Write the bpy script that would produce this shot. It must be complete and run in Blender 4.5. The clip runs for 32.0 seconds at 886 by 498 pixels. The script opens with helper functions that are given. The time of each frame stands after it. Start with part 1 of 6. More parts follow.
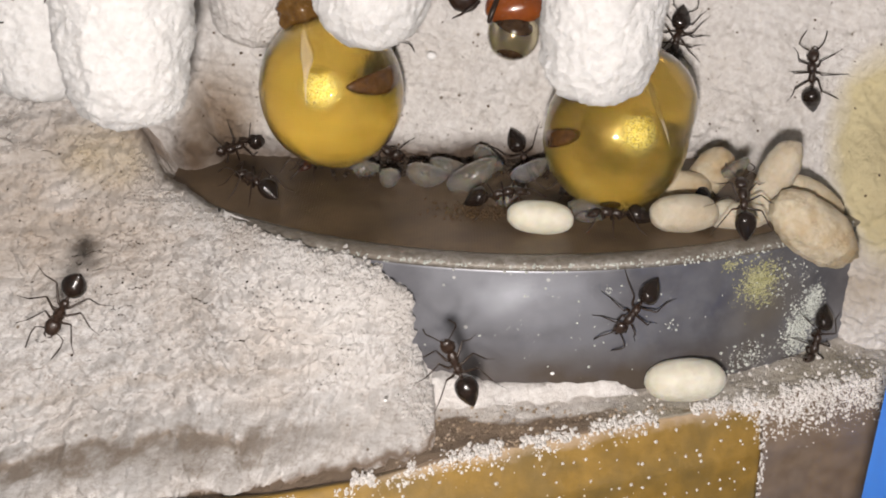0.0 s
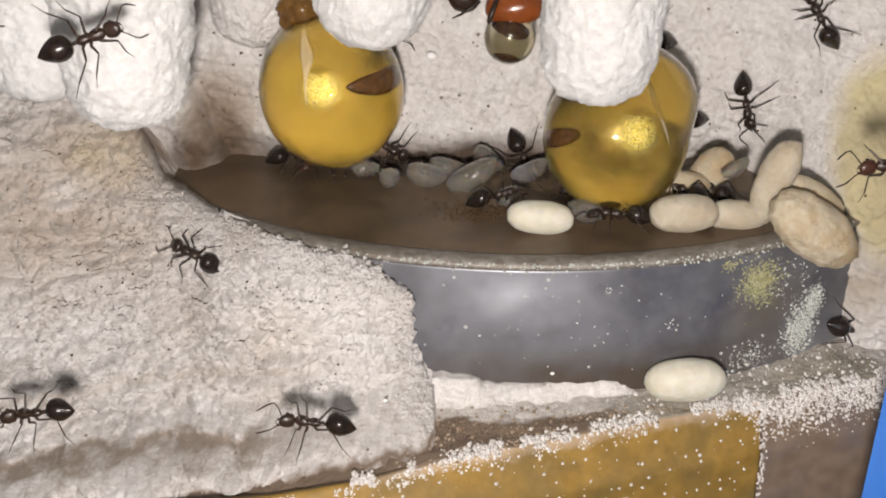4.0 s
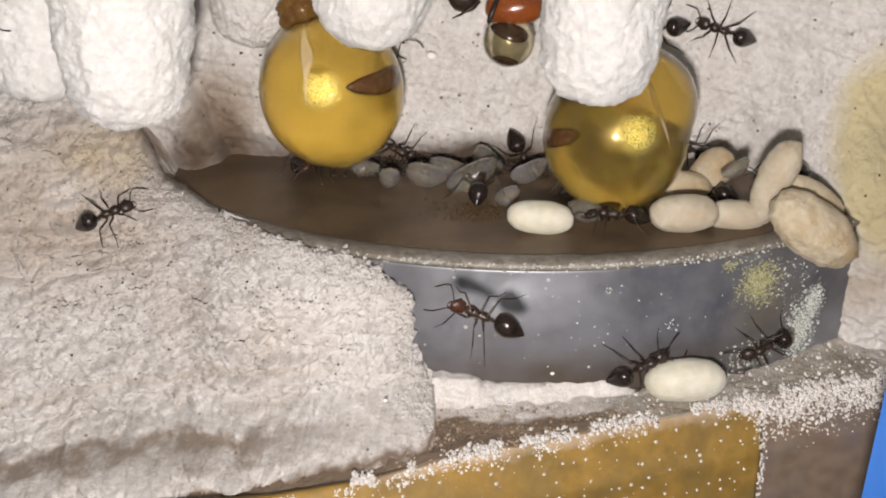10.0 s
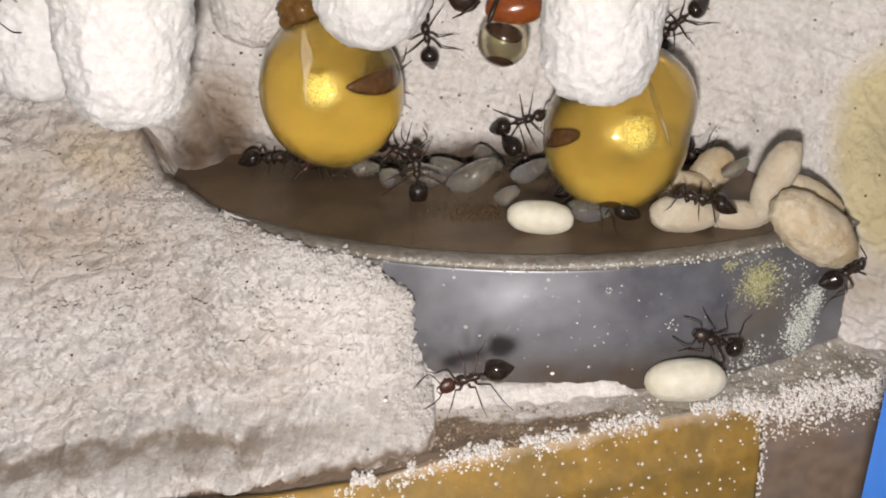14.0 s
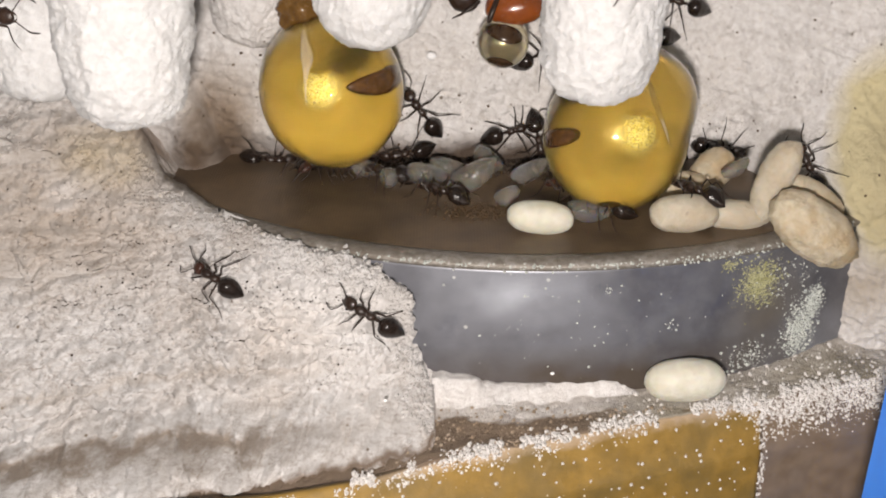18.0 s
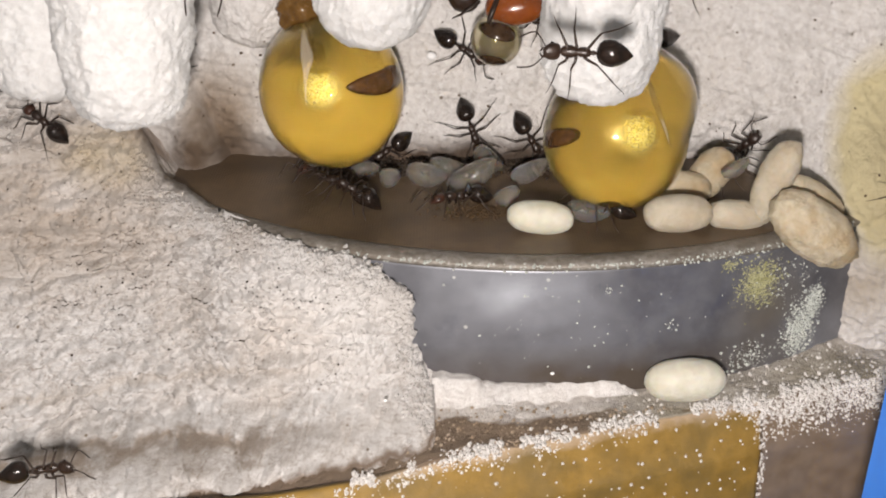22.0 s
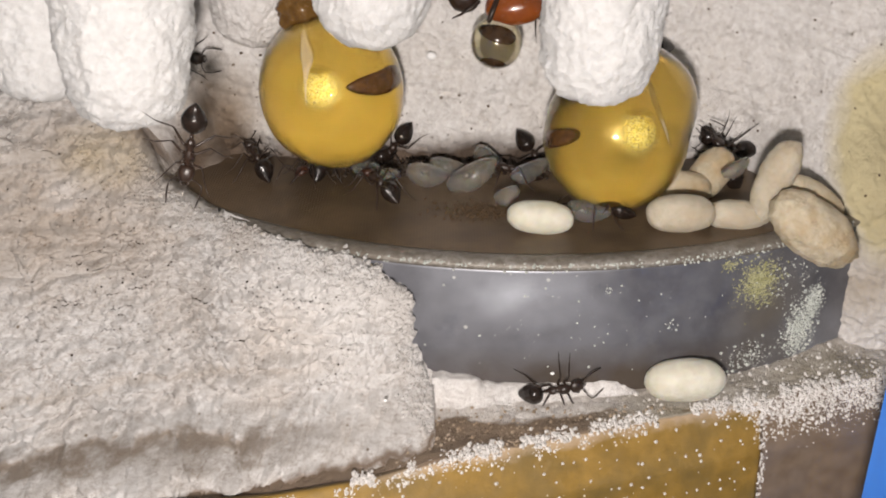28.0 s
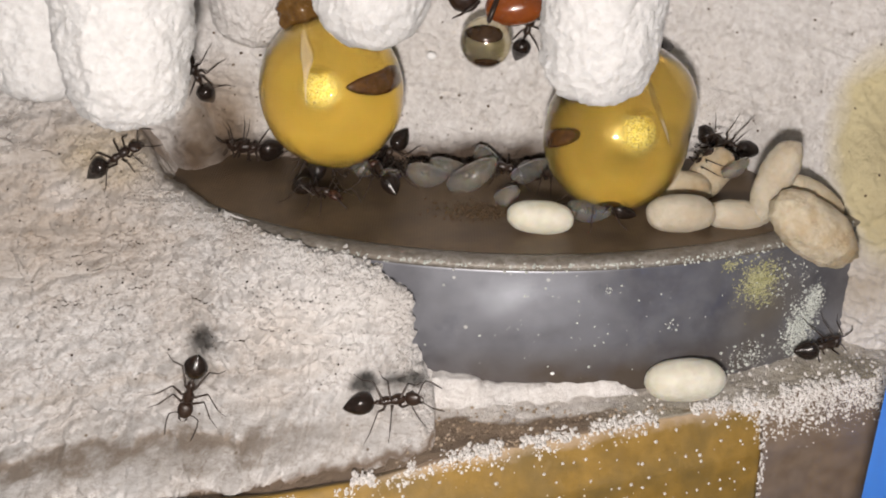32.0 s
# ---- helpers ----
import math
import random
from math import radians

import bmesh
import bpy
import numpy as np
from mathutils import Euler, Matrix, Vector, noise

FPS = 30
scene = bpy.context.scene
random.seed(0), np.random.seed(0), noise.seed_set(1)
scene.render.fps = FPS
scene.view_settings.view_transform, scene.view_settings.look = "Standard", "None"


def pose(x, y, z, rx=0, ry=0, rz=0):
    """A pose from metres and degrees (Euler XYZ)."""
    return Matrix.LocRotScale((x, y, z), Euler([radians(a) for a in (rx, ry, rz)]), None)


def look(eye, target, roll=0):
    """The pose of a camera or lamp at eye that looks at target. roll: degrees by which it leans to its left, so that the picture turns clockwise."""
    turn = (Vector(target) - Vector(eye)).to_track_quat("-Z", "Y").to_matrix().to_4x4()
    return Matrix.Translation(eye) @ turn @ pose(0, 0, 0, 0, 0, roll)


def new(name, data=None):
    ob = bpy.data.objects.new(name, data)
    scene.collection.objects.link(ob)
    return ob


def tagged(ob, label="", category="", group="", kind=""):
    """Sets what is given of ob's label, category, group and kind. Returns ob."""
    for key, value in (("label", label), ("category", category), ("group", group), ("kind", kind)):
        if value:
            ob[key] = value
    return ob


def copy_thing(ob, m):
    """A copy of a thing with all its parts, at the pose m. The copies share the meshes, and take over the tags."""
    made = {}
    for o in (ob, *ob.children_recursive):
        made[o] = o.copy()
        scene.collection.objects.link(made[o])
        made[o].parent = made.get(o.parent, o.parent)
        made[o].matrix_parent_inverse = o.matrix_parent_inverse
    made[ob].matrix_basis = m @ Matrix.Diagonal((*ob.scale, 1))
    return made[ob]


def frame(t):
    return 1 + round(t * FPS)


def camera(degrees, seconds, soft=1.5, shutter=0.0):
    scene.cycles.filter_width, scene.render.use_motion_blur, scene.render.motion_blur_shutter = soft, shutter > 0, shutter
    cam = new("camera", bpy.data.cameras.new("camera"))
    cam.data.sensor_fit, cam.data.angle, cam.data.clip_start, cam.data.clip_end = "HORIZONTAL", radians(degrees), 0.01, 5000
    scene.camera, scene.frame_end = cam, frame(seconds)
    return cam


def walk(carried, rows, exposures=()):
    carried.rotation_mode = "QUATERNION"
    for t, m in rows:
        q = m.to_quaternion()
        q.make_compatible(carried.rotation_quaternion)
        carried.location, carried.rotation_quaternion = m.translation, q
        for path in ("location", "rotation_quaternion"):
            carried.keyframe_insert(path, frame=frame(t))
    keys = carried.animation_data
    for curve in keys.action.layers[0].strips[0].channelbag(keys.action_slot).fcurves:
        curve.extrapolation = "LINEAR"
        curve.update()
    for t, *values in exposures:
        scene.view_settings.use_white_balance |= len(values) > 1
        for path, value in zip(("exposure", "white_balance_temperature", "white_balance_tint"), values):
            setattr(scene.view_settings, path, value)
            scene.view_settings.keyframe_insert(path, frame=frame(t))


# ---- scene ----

# The place is a plaster nest for honeypot ants, about 60 mm across.
# Lengths below are written in millimetres and multiplied by MM.
MM = 0.001
EYE = Vector((0, -78.12, 36.43)) * MM
cam = camera(40, 32.0, soft=1.9)
walk(cam, [(0, look(EYE, (0, 0, 0))), (32.0, look(EYE, (0, 0, 0)))],
     exposures=[(0, -0.04), (14, -0.02), (18, 0.0), (24, -0.01), (28, -0.09), (32, -0.10)])

# ---- light: the small white lamp beside the lens, and a dim room ----
world = bpy.data.worlds.new("room")
scene.world = world
world.use_nodes = True
world.node_tree.nodes["Background"].inputs[0].default_value = (1.0, 0.93, 0.90, 1)
world.node_tree.nodes["Background"].inputs[1].default_value = 0.16
lamp_data = bpy.data.lights.new("phone_lamp", "POINT")
lamp_data.energy, lamp_data.shadow_soft_size = 0.50, 0.0025
lamp_data.color = (1.0, 0.897, 0.86)
lamp = new("phone_lamp", lamp_data)
lamp.location = EYE + Vector((-2.0, -8, -8)) * MM

# ---- materials ----
LIB = {}


def surface(name, colors, size=1.0, rough=0.6, bump=0.0, bump_size=0.3, metal=0.0, coat=0.0, spec=0.5,
            speck=None, speck_size=1.0, speck_cut=0.06, sub=0.0, sub_color=None, trans=0.0, ior=1.45, big=6.0, big_mix=0.35, stain=None,
            stain_cut=(0.5, 0.7), rough_var=0.12, alpha=1.0):
    """A procedural surface: grain of `size` mm between two colours, wider blotches, specks and relief."""
    m = bpy.data.materials.new(name)
    m.use_nodes = True
    nt = m.node_tree
    n, l = nt.nodes, nt.links
    b = n["Principled BSDF"]
    tc = n.new("ShaderNodeTexCoord")

    def noise_tex(mm, detail=5.0, roughness=0.6):
        t = n.new("ShaderNodeTexNoise")
        t.inputs["Scale"].default_value = 1.0 / (mm * MM)
        t.inputs["Detail"].default_value, t.inputs["Roughness"].default_value = detail, roughness
        l.new(tc.outputs["Object"], t.inputs["Vector"])
        return t

    def ramp(src, lo, hi):
        r = n.new("ShaderNodeMapRange")
        r.inputs["From Min"].default_value, r.inputs["From Max"].default_value = lo, hi
        l.new(src, r.inputs["Value"])
        return r.outputs["Result"]

    def mix(f, a, c):
        x = n.new("ShaderNodeMix")
        x.data_type = "RGBA"
        for sock, v in ((x.inputs[0], f), (x.inputs[6], a), (x.inputs[7], c)):
            if isinstance(v, (tuple, float, int)):
                sock.default_value = (*v, 1) if isinstance(v, tuple) else v
            else:
                l.new(v, sock)
        return x.outputs[2]

    grain = noise_tex(size)
    col = mix(ramp(grain.outputs["Fac"], 0.35, 0.65), colors[0], colors[1])
    if len(colors) > 2:
        wide = noise_tex(big, 3.0, 0.55)
        sc = n.new("ShaderNodeMath")
        sc.operation = "MULTIPLY"
        l.new(ramp(wide.outputs["Fac"], 0.42, 0.68), sc.inputs[0])
        sc.inputs[1].default_value = big_mix
        col = mix(sc.outputs[0], col, colors[2])
    if stain:
        st = noise_tex(big * 0.6, 6.0, 0.65)
        col = mix(ramp(st.outputs["Fac"], *stain_cut), col, stain)
    if speck:
        v = n.new("ShaderNodeTexVoronoi")
        v.inputs["Scale"].default_value = 1.0 / (speck_size * MM)
        l.new(tc.outputs["Object"], v.inputs["Vector"])
        col = mix(ramp(v.outputs["Distance"], speck_cut * 1.6, speck_cut), col, speck)
    l.new(col, b.inputs["Base Color"])
    b.inputs["Metallic"].default_value = metal
    b.inputs["IOR"].default_value = ior
    b.inputs["Specular IOR Level"].default_value = spec
    b.inputs["Coat Weight"].default_value, b.inputs["Coat Roughness"].default_value = coat, 0.05
    b.inputs["Transmission Weight"].default_value = trans
    b.inputs["Alpha"].default_value = alpha
    if sub:
        sub, reach = (sub, 1.2) if isinstance(sub, float) else sub
        b.inputs["Subsurface Weight"].default_value = sub
        b.inputs["Subsurface Radius"].default_value = sub_color or (1.0, 0.6, 0.3)
        b.inputs["Subsurface Scale"].default_value = reach * MM
    rr = n.new("ShaderNodeMapRange")
    rr.inputs["To Min"].default_value, rr.inputs["To Max"].default_value = max(0.0, rough - rough_var), min(1.0, rough + rough_var)
    l.new(grain.outputs["Fac"], rr.inputs["Value"])
    l.new(rr.outputs["Result"], b.inputs["Roughness"])
    if bump:
        bt = noise_tex(bump_size, 6.0, 0.7)
        bp = n.new("ShaderNodeBump")
        bp.inputs["Distance"].default_value = bump * MM
        bp.inputs["Strength"].default_value = 0.8
        l.new(bt.outputs["Fac"], bp.inputs["Height"])
        l.new(bp.outputs["Normal"], b.inputs["Normal"])
    LIB[name] = m
    return m


surface("plaster", [(0.74, 0.71, 0.69), (0.91, 0.89, 0.875), (0.62, 0.56, 0.505)], 0.5, 0.92, 0.45, 0.3, speck=(0.22, 0.18, 0.14), speck_size=2.6, speck_cut=0.045, big=6.0, big_mix=0.25)
surface("crust", [(0.57, 0.552, 0.538), (0.72, 0.71, 0.705), (0.45, 0.39, 0.335)], 0.8, 0.92, 0.22, 0.34, speck=(0.20, 0.16, 0.12), speck_size=2.3, speck_cut=0.045, big=7.0, big_mix=0.4)
surface("knob_plaster", [(0.69, 0.685, 0.68), (0.80, 0.798, 0.795)], 0.5, 0.95, 0.22, 0.18, sub=0.4, sub_color=(1.0, 0.95, 0.9))
surface("damp_soil", [(0.24, 0.17, 0.105), (0.40, 0.305, 0.21), (0.52, 0.43, 0.335)], 0.6, 0.85, 0.3, 0.4, big=3.0, big_mix=0.7)
surface("floor_plaster", [(0.62, 0.58, 0.545), (0.78, 0.75, 0.72), (0.50, 0.43, 0.36)], 0.6, 0.9, 0.3, 0.35, big=4.0, big_mix=0.5)
surface("screen", [(0.128, 0.086, 0.050), (0.178, 0.124, 0.075), (0.080, 0.055, 0.033)], 0.5, 0.42, 0.03, 0.2, metal=0.15, big=5.0, big_mix=0.8)
surface("steel_wall", [(0.10, 0.10, 0.115), (0.135, 0.135, 0.15), (0.26, 0.27, 0.30)], 1.2, 0.4, 0.02, 0.8, metal=0.25, speck=(0.55, 0.55, 0.53), speck_size=2.2, speck_cut=0.05, big=9.0, big_mix=0.8, stain=(0.075, 0.08, 0.11), stain_cut=(0.55, 0.75))
surface("rim_metal", [(0.18, 0.158, 0.132), (0.34, 0.32, 0.29), (0.17, 0.142, 0.112)], 0.6, 0.4, 0.1, 0.3, metal=0.3, big=3.0, big_mix=0.7)
surface("panel_varnish", [(0.215, 0.128, 0.022), (0.30, 0.182, 0.038), (0.14, 0.097, 0.030)], 1.3, 0.55, 0.10, 0.5, coat=0.0, big=4.0, big_mix=0.9, speck=(0.66, 0.58, 0.45), speck_size=1.5, speck_cut=0.05)
surface("panel_dark", [(0.15, 0.105, 0.07), (0.215, 0.158, 0.112), (0.135, 0.118, 0.122)], 1.2, 0.45, 0.06, 0.6, big=5.0, big_mix=0.7)
surface("blue_plastic", [(0.03, 0.20, 0.72), (0.04, 0.23, 0.78)], 2.0, 0.45)
surface("cocoon", [(0.47, 0.42, 0.325), (0.58, 0.53, 0.43), (0.38, 0.30, 0.205)], 0.6, 0.7, 0.16, 0.4, sub=0.3, big=2.2, big_mix=0.6, stain=(0.42, 0.29, 0.17), stain_cut=(0.64, 0.8))
surface("cocoon_pale", [(0.56, 0.54, 0.44), (0.66, 0.64, 0.55)], 0.8, 0.6, 0.04, 0.4, sub=0.35, big=3.0)
surface("cocoon_tan", [(0.50, 0.42, 0.295), (0.62, 0.55, 0.42), (0.40, 0.28, 0.14)], 0.5, 0.75, 0.3, 0.4, sub=0.2, big=2.2, big_mix=0.75, stain=(0.30, 0.19, 0.10), stain_cut=(0.62, 0.78))
surface("larva", [(0.58, 0.55, 0.50), (0.74, 0.71, 0.66), (0.45, 0.40, 0.33)], 0.7, 0.16, 0.02, 0.5, trans=0.86, ior=1.18, sub=(0.6, 0.8), coat=1.0, big=1.5, big_mix=0.45)
surface("larva_gut", [(0.10, 0.085, 0.07), (0.17, 0.15, 0.125)], 0.4, 0.2, coat=0.5)
surface("chitin", [(0.008, 0.006, 0.005), (0.015, 0.010, 0.008), (0.026, 0.014, 0.009)], 0.4, 0.20, 0.015, 0.15, spec=0.4, coat=0.35, big=0.8, big_mix=0.5)
surface("chitin_brown", [(0.018, 0.010, 0.007), (0.034, 0.018, 0.011), (0.013, 0.008, 0.006)], 0.35, 0.34, 0.02, 0.12, spec=0.6, coat=0.15, big=0.6, big_mix=0.5)
surface("chitin_red", [(0.034, 0.013, 0.008), (0.055, 0.020, 0.011)], 0.3, 0.35, 0.02, 0.12, coat=0.2)
surface("leg_chitin", [(0.016, 0.010, 0.007), (0.034, 0.020, 0.013)], 0.4, 0.42)
surface("amber_head", [(0.20, 0.048, 0.010), (0.30, 0.082, 0.016), (0.07, 0.02, 0.008)], 0.8, 0.25, 0.02, 0.3, coat=0.4, big=1.6, big_mix=0.6, sub=0.2, sub_color=(1.0, 0.4, 0.1))
surface("waist", [(0.10, 0.048, 0.012), (0.19, 0.10, 0.025), (0.05, 0.024, 0.008)], 0.7, 0.25, coat=0.3, big=1.5)
surface("tergite", [(0.062, 0.028, 0.010), (0.115, 0.054, 0.016)], 0.5, 0.22, coat=0.4)
surface("membrane", [(0.66, 0.56, 0.42), (0.74, 0.66, 0.54)], 0.8, 0.35, coat=0.3, alpha=0.38)
surface("gilt", [(0.95, 0.74, 0.12), (1.0, 0.86, 0.30)], 0.3, 0.46, 0.10, 0.2, metal=0.85)
surface("tergite_dark", [(0.030, 0.016, 0.008), (0.055, 0.030, 0.014)], 0.5, 0.2, coat=0.5)
# near-black brown for dirt, and for the shadow behind the brood heap
surface("dirt_and_shade", [(0.020, 0.014, 0.009), (0.055, 0.036, 0.022), (0.10, 0.07, 0.045)], 0.5, 0.8, 0.2, 0.3, big=2.0)
surface("debris", [(0.07, 0.042, 0.02), (0.14, 0.085, 0.04), (0.05, 0.033, 0.018)], 0.4, 0.5, 0.15, 0.3, coat=0.2, big=1.5)
surface("crystal", [(0.86, 0.86, 0.86), (0.92, 0.92, 0.92)], 0.5, 0.15, coat=0.8)
surface("grain_white", [(0.56, 0.53, 0.50), (0.78, 0.76, 0.745)], 0.3, 0.9)
surface("lichen", [(0.29, 0.285, 0.125), (0.45, 0.44, 0.27)], 0.3, 0.95)
surface("lime", [(0.42, 0.45, 0.42), (0.60, 0.62, 0.58)], 0.3, 0.95)


def weave(name, pitch):
    """Adds the relief of a woven wire mesh to a material."""
    m = LIB[name]
    n, l = m.node_tree.nodes, m.node_tree.links
    b = n["Principled BSDF"]
    tc = n.new("ShaderNodeTexCoord")
    mul = n.new("ShaderNodeMath")
    mul.operation = "MAXIMUM"
    for k, axis in enumerate(("X", "Y")):
        w = n.new("ShaderNodeTexWave")
        w.bands_direction = axis
        w.inputs["Scale"].default_value = 0.314 / (pitch * MM)
        w.inputs["Distortion"].default_value = 0.4
        l.new(tc.outputs["Object"], w.inputs["Vector"])
        l.new(w.outputs["Fac"], mul.inputs[k])
    bp = n.new("ShaderNodeBump")
    bp.inputs["Distance"].default_value, bp.inputs["Strength"].default_value = 0.03 * MM, 0.35
    l.new(mul.outputs[0], bp.inputs["Height"])
    l.new(bp.outputs["Normal"], b.inputs["Normal"])


weave("screen", 0.22)


def stain_or_light(name, color, center, radius, amount):
    """A cloudy-edged patch about a place on the thing (mm), for stains and painted light alike."""
    m = LIB[name]
    n, l = m.node_tree.nodes, m.node_tree.links
    b = n["Principled BSDF"]
    tc, mp, gr, no, mu, mx = (n.new("ShaderNodeTexCoord"), n.new("ShaderNodeMapping"), n.new("ShaderNodeTexGradient"),
                              n.new("ShaderNodeTexNoise"), n.new("ShaderNodeMath"), n.new("ShaderNodeMix"))
    gr.gradient_type, mx.data_type, mu.operation = "SPHERICAL", "RGBA", "MULTIPLY"
    mp.vector_type = "TEXTURE"
    mp.inputs["Location"].default_value = Vector(center) * MM
    mp.inputs["Scale"].default_value = Vector(radius) * MM
    no.inputs["Scale"].default_value, no.inputs["Detail"].default_value = 320.0, 4.0
    l.new(tc.outputs["Object"], mp.inputs["Vector"])
    l.new(tc.outputs["Object"], no.inputs["Vector"])
    l.new(mp.outputs["Vector"], gr.inputs["Vector"])
    l.new(gr.outputs["Fac"], mu.inputs[0])
    l.new(no.outputs["Fac"], mu.inputs[1])
    sc = n.new("ShaderNodeMath")
    sc.operation = "MULTIPLY"
    sc.use_clamp = True
    sc.inputs[1].default_value = amount
    l.new(mu.outputs[0], sc.inputs[0])
    old = b.inputs["Base Color"].links[0].from_socket
    l.new(old, mx.inputs[6])
    mx.inputs[7].default_value = (*color, 1)
    l.new(sc.outputs[0], mx.inputs[0])
    l.new(mx.outputs[2], b.inputs["Base Color"])


# pale sheen of the dish wall, a gloss reflection painted into its colour
stain_or_light("steel_wall", (0.46, 0.48, 0.53), (-2.5, -40.5, 8.2), (6.5, 8.0, 3.4), 1.5)
stain_or_light("steel_wall", (0.28, 0.29, 0.32), (-2.0, -40.5, 4.0), (14.0, 9.0, 9.0), 0.35)
def cracks(name, color, size, stretch, width, amount):
    """Thin cracks, longer across than up, coloured dark for their dirt and their shade."""
    m = LIB[name]
    n, l = m.node_tree.nodes, m.node_tree.links
    b = n["Principled BSDF"]
    tc, mp, no, sub, absn, mr, mx = (n.new("ShaderNodeTexCoord"), n.new("ShaderNodeMapping"), n.new("ShaderNodeTexNoise"), n.new("ShaderNodeMath"),
                                     n.new("ShaderNodeMath"), n.new("ShaderNodeMapRange"), n.new("ShaderNodeMix"))
    mp.inputs["Scale"].default_value = (1.0, 1.0, stretch)
    mx.data_type, sub.operation, absn.operation = "RGBA", "SUBTRACT", "ABSOLUTE"
    no.inputs["Scale"].default_value, no.inputs["Detail"].default_value, no.inputs["Roughness"].default_value = 1.0 / (size * MM), 6.0, 0.68
    sub.inputs[1].default_value = 0.5
    mr.inputs["From Min"].default_value, mr.inputs["From Max"].default_value = width, 0.0
    mr.inputs["To Max"].default_value = amount
    l.new(tc.outputs["Object"], mp.inputs["Vector"])
    l.new(mp.outputs["Vector"], no.inputs["Vector"])
    l.new(no.outputs["Fac"], sub.inputs[0])
    l.new(sub.outputs[0], absn.inputs[0])
    l.new(absn.outputs[0], mr.inputs["Value"])
    old = b.inputs["Base Color"].links[0].from_socket
    l.new(old, mx.inputs[6])
    mx.inputs[7].default_value = (*color, 1)
    l.new(mr.outputs["Result"], mx.inputs[0])
    l.new(mx.outputs[2], b.inputs["Base Color"])




def scales(name, color, size, stretch, width, amount):
    """Dark joints of small crusted scales, in patches: dirt plus painted overlap shadow; the scales are wider than
    high.
    """
    m = LIB[name]
    n, l = m.node_tree.nodes, m.node_tree.links
    b = n["Principled BSDF"]
    tc, mp, vo, mr, mx, no, add, sc, pt, pr, mu = [n.new("ShaderNode" + k) for k in (
        "TexCoord", "Mapping", "TexVoronoi", "MapRange", "Mix", "TexNoise", "VectorMath", "VectorMath", "TexNoise", "MapRange", "Math")]
    mp.inputs["Scale"].default_value = (1.0, 0.6, stretch)
    vo.feature = "DISTANCE_TO_EDGE"
    vo.inputs["Scale"].default_value = 1.0 / (size * MM)
    no.inputs["Scale"].default_value, no.inputs["Detail"].default_value = 1.4 / (size * MM), 4.0
    pt.inputs["Scale"].default_value, pt.inputs["Detail"].default_value = 1.0 / (3.2 * MM), 5.0
    sc.operation, sc.inputs["Scale"].default_value = "SCALE", 1.1 * size * MM
    l.new(tc.outputs["Object"], mp.inputs["Vector"])
    l.new(mp.outputs["Vector"], no.inputs["Vector"])
    l.new(tc.outputs["Object"], pt.inputs["Vector"])
    l.new(no.outputs["Color"], sc.inputs[0])
    l.new(mp.outputs["Vector"], add.inputs[0])
    l.new(sc.outputs["Vector"], add.inputs[1])
    l.new(add.outputs["Vector"], vo.inputs["Vector"])
    mr.inputs["From Min"].default_value, mr.inputs["From Max"].default_value = width, 0.0
    l.new(vo.outputs["Distance"], mr.inputs["Value"])
    pr.inputs["From Min"].default_value, pr.inputs["From Max"].default_value, pr.inputs["To Max"].default_value = 0.46, 0.66, amount
    l.new(pt.outputs["Fac"], pr.inputs["Value"])
    mu.operation = "MULTIPLY"
    l.new(mr.outputs["Result"], mu.inputs[0])
    l.new(pr.outputs["Result"], mu.inputs[1])
    mx.data_type = "RGBA"
    l.new(mu.outputs[0], mx.inputs[0])
    l.new(b.inputs["Base Color"].links[0].from_socket, mx.inputs[6])
    mx.inputs[7].default_value = (*color, 1)
    l.new(mx.outputs[2], b.inputs["Base Color"])


# crack colours of the crust: brown dirt, with crevice shade painted in
scales("crust", (0.20, 0.15, 0.11), 1.6, 3.4, 0.036, 0.65)
cracks("crust", (0.24, 0.18, 0.135), 3.0, 3.4, 0.012, 0.7)
cracks("crust", (0.20, 0.15, 0.11), 1.3, 2.4, 0.013, 0.6)
cracks("plaster", (0.34, 0.30, 0.26), 3.5, 1.0, 0.012, 0.45)
stain_or_light("crust", (0.40, 0.31, 0.225), (-31.0, 6.0, 1.0), (15.0, 15.0, 9.0), 1.25)
stain_or_light("crust", (0.54, 0.45, 0.30), (-26.5, 9.0, 3.6), (5.5, 7.0, 3.2), 1.7)
stain_or_light("crust", (0.86, 0.84, 0.83), (-29.5, 6.0, 0.8), (2.6, 5.0, 1.8), 2.2)
stain_or_light("crust", (0.62, 0.50, 0.39), (-11.0, 0.0, -6.0), (5.5, 6.0, 4.0), 0.8)


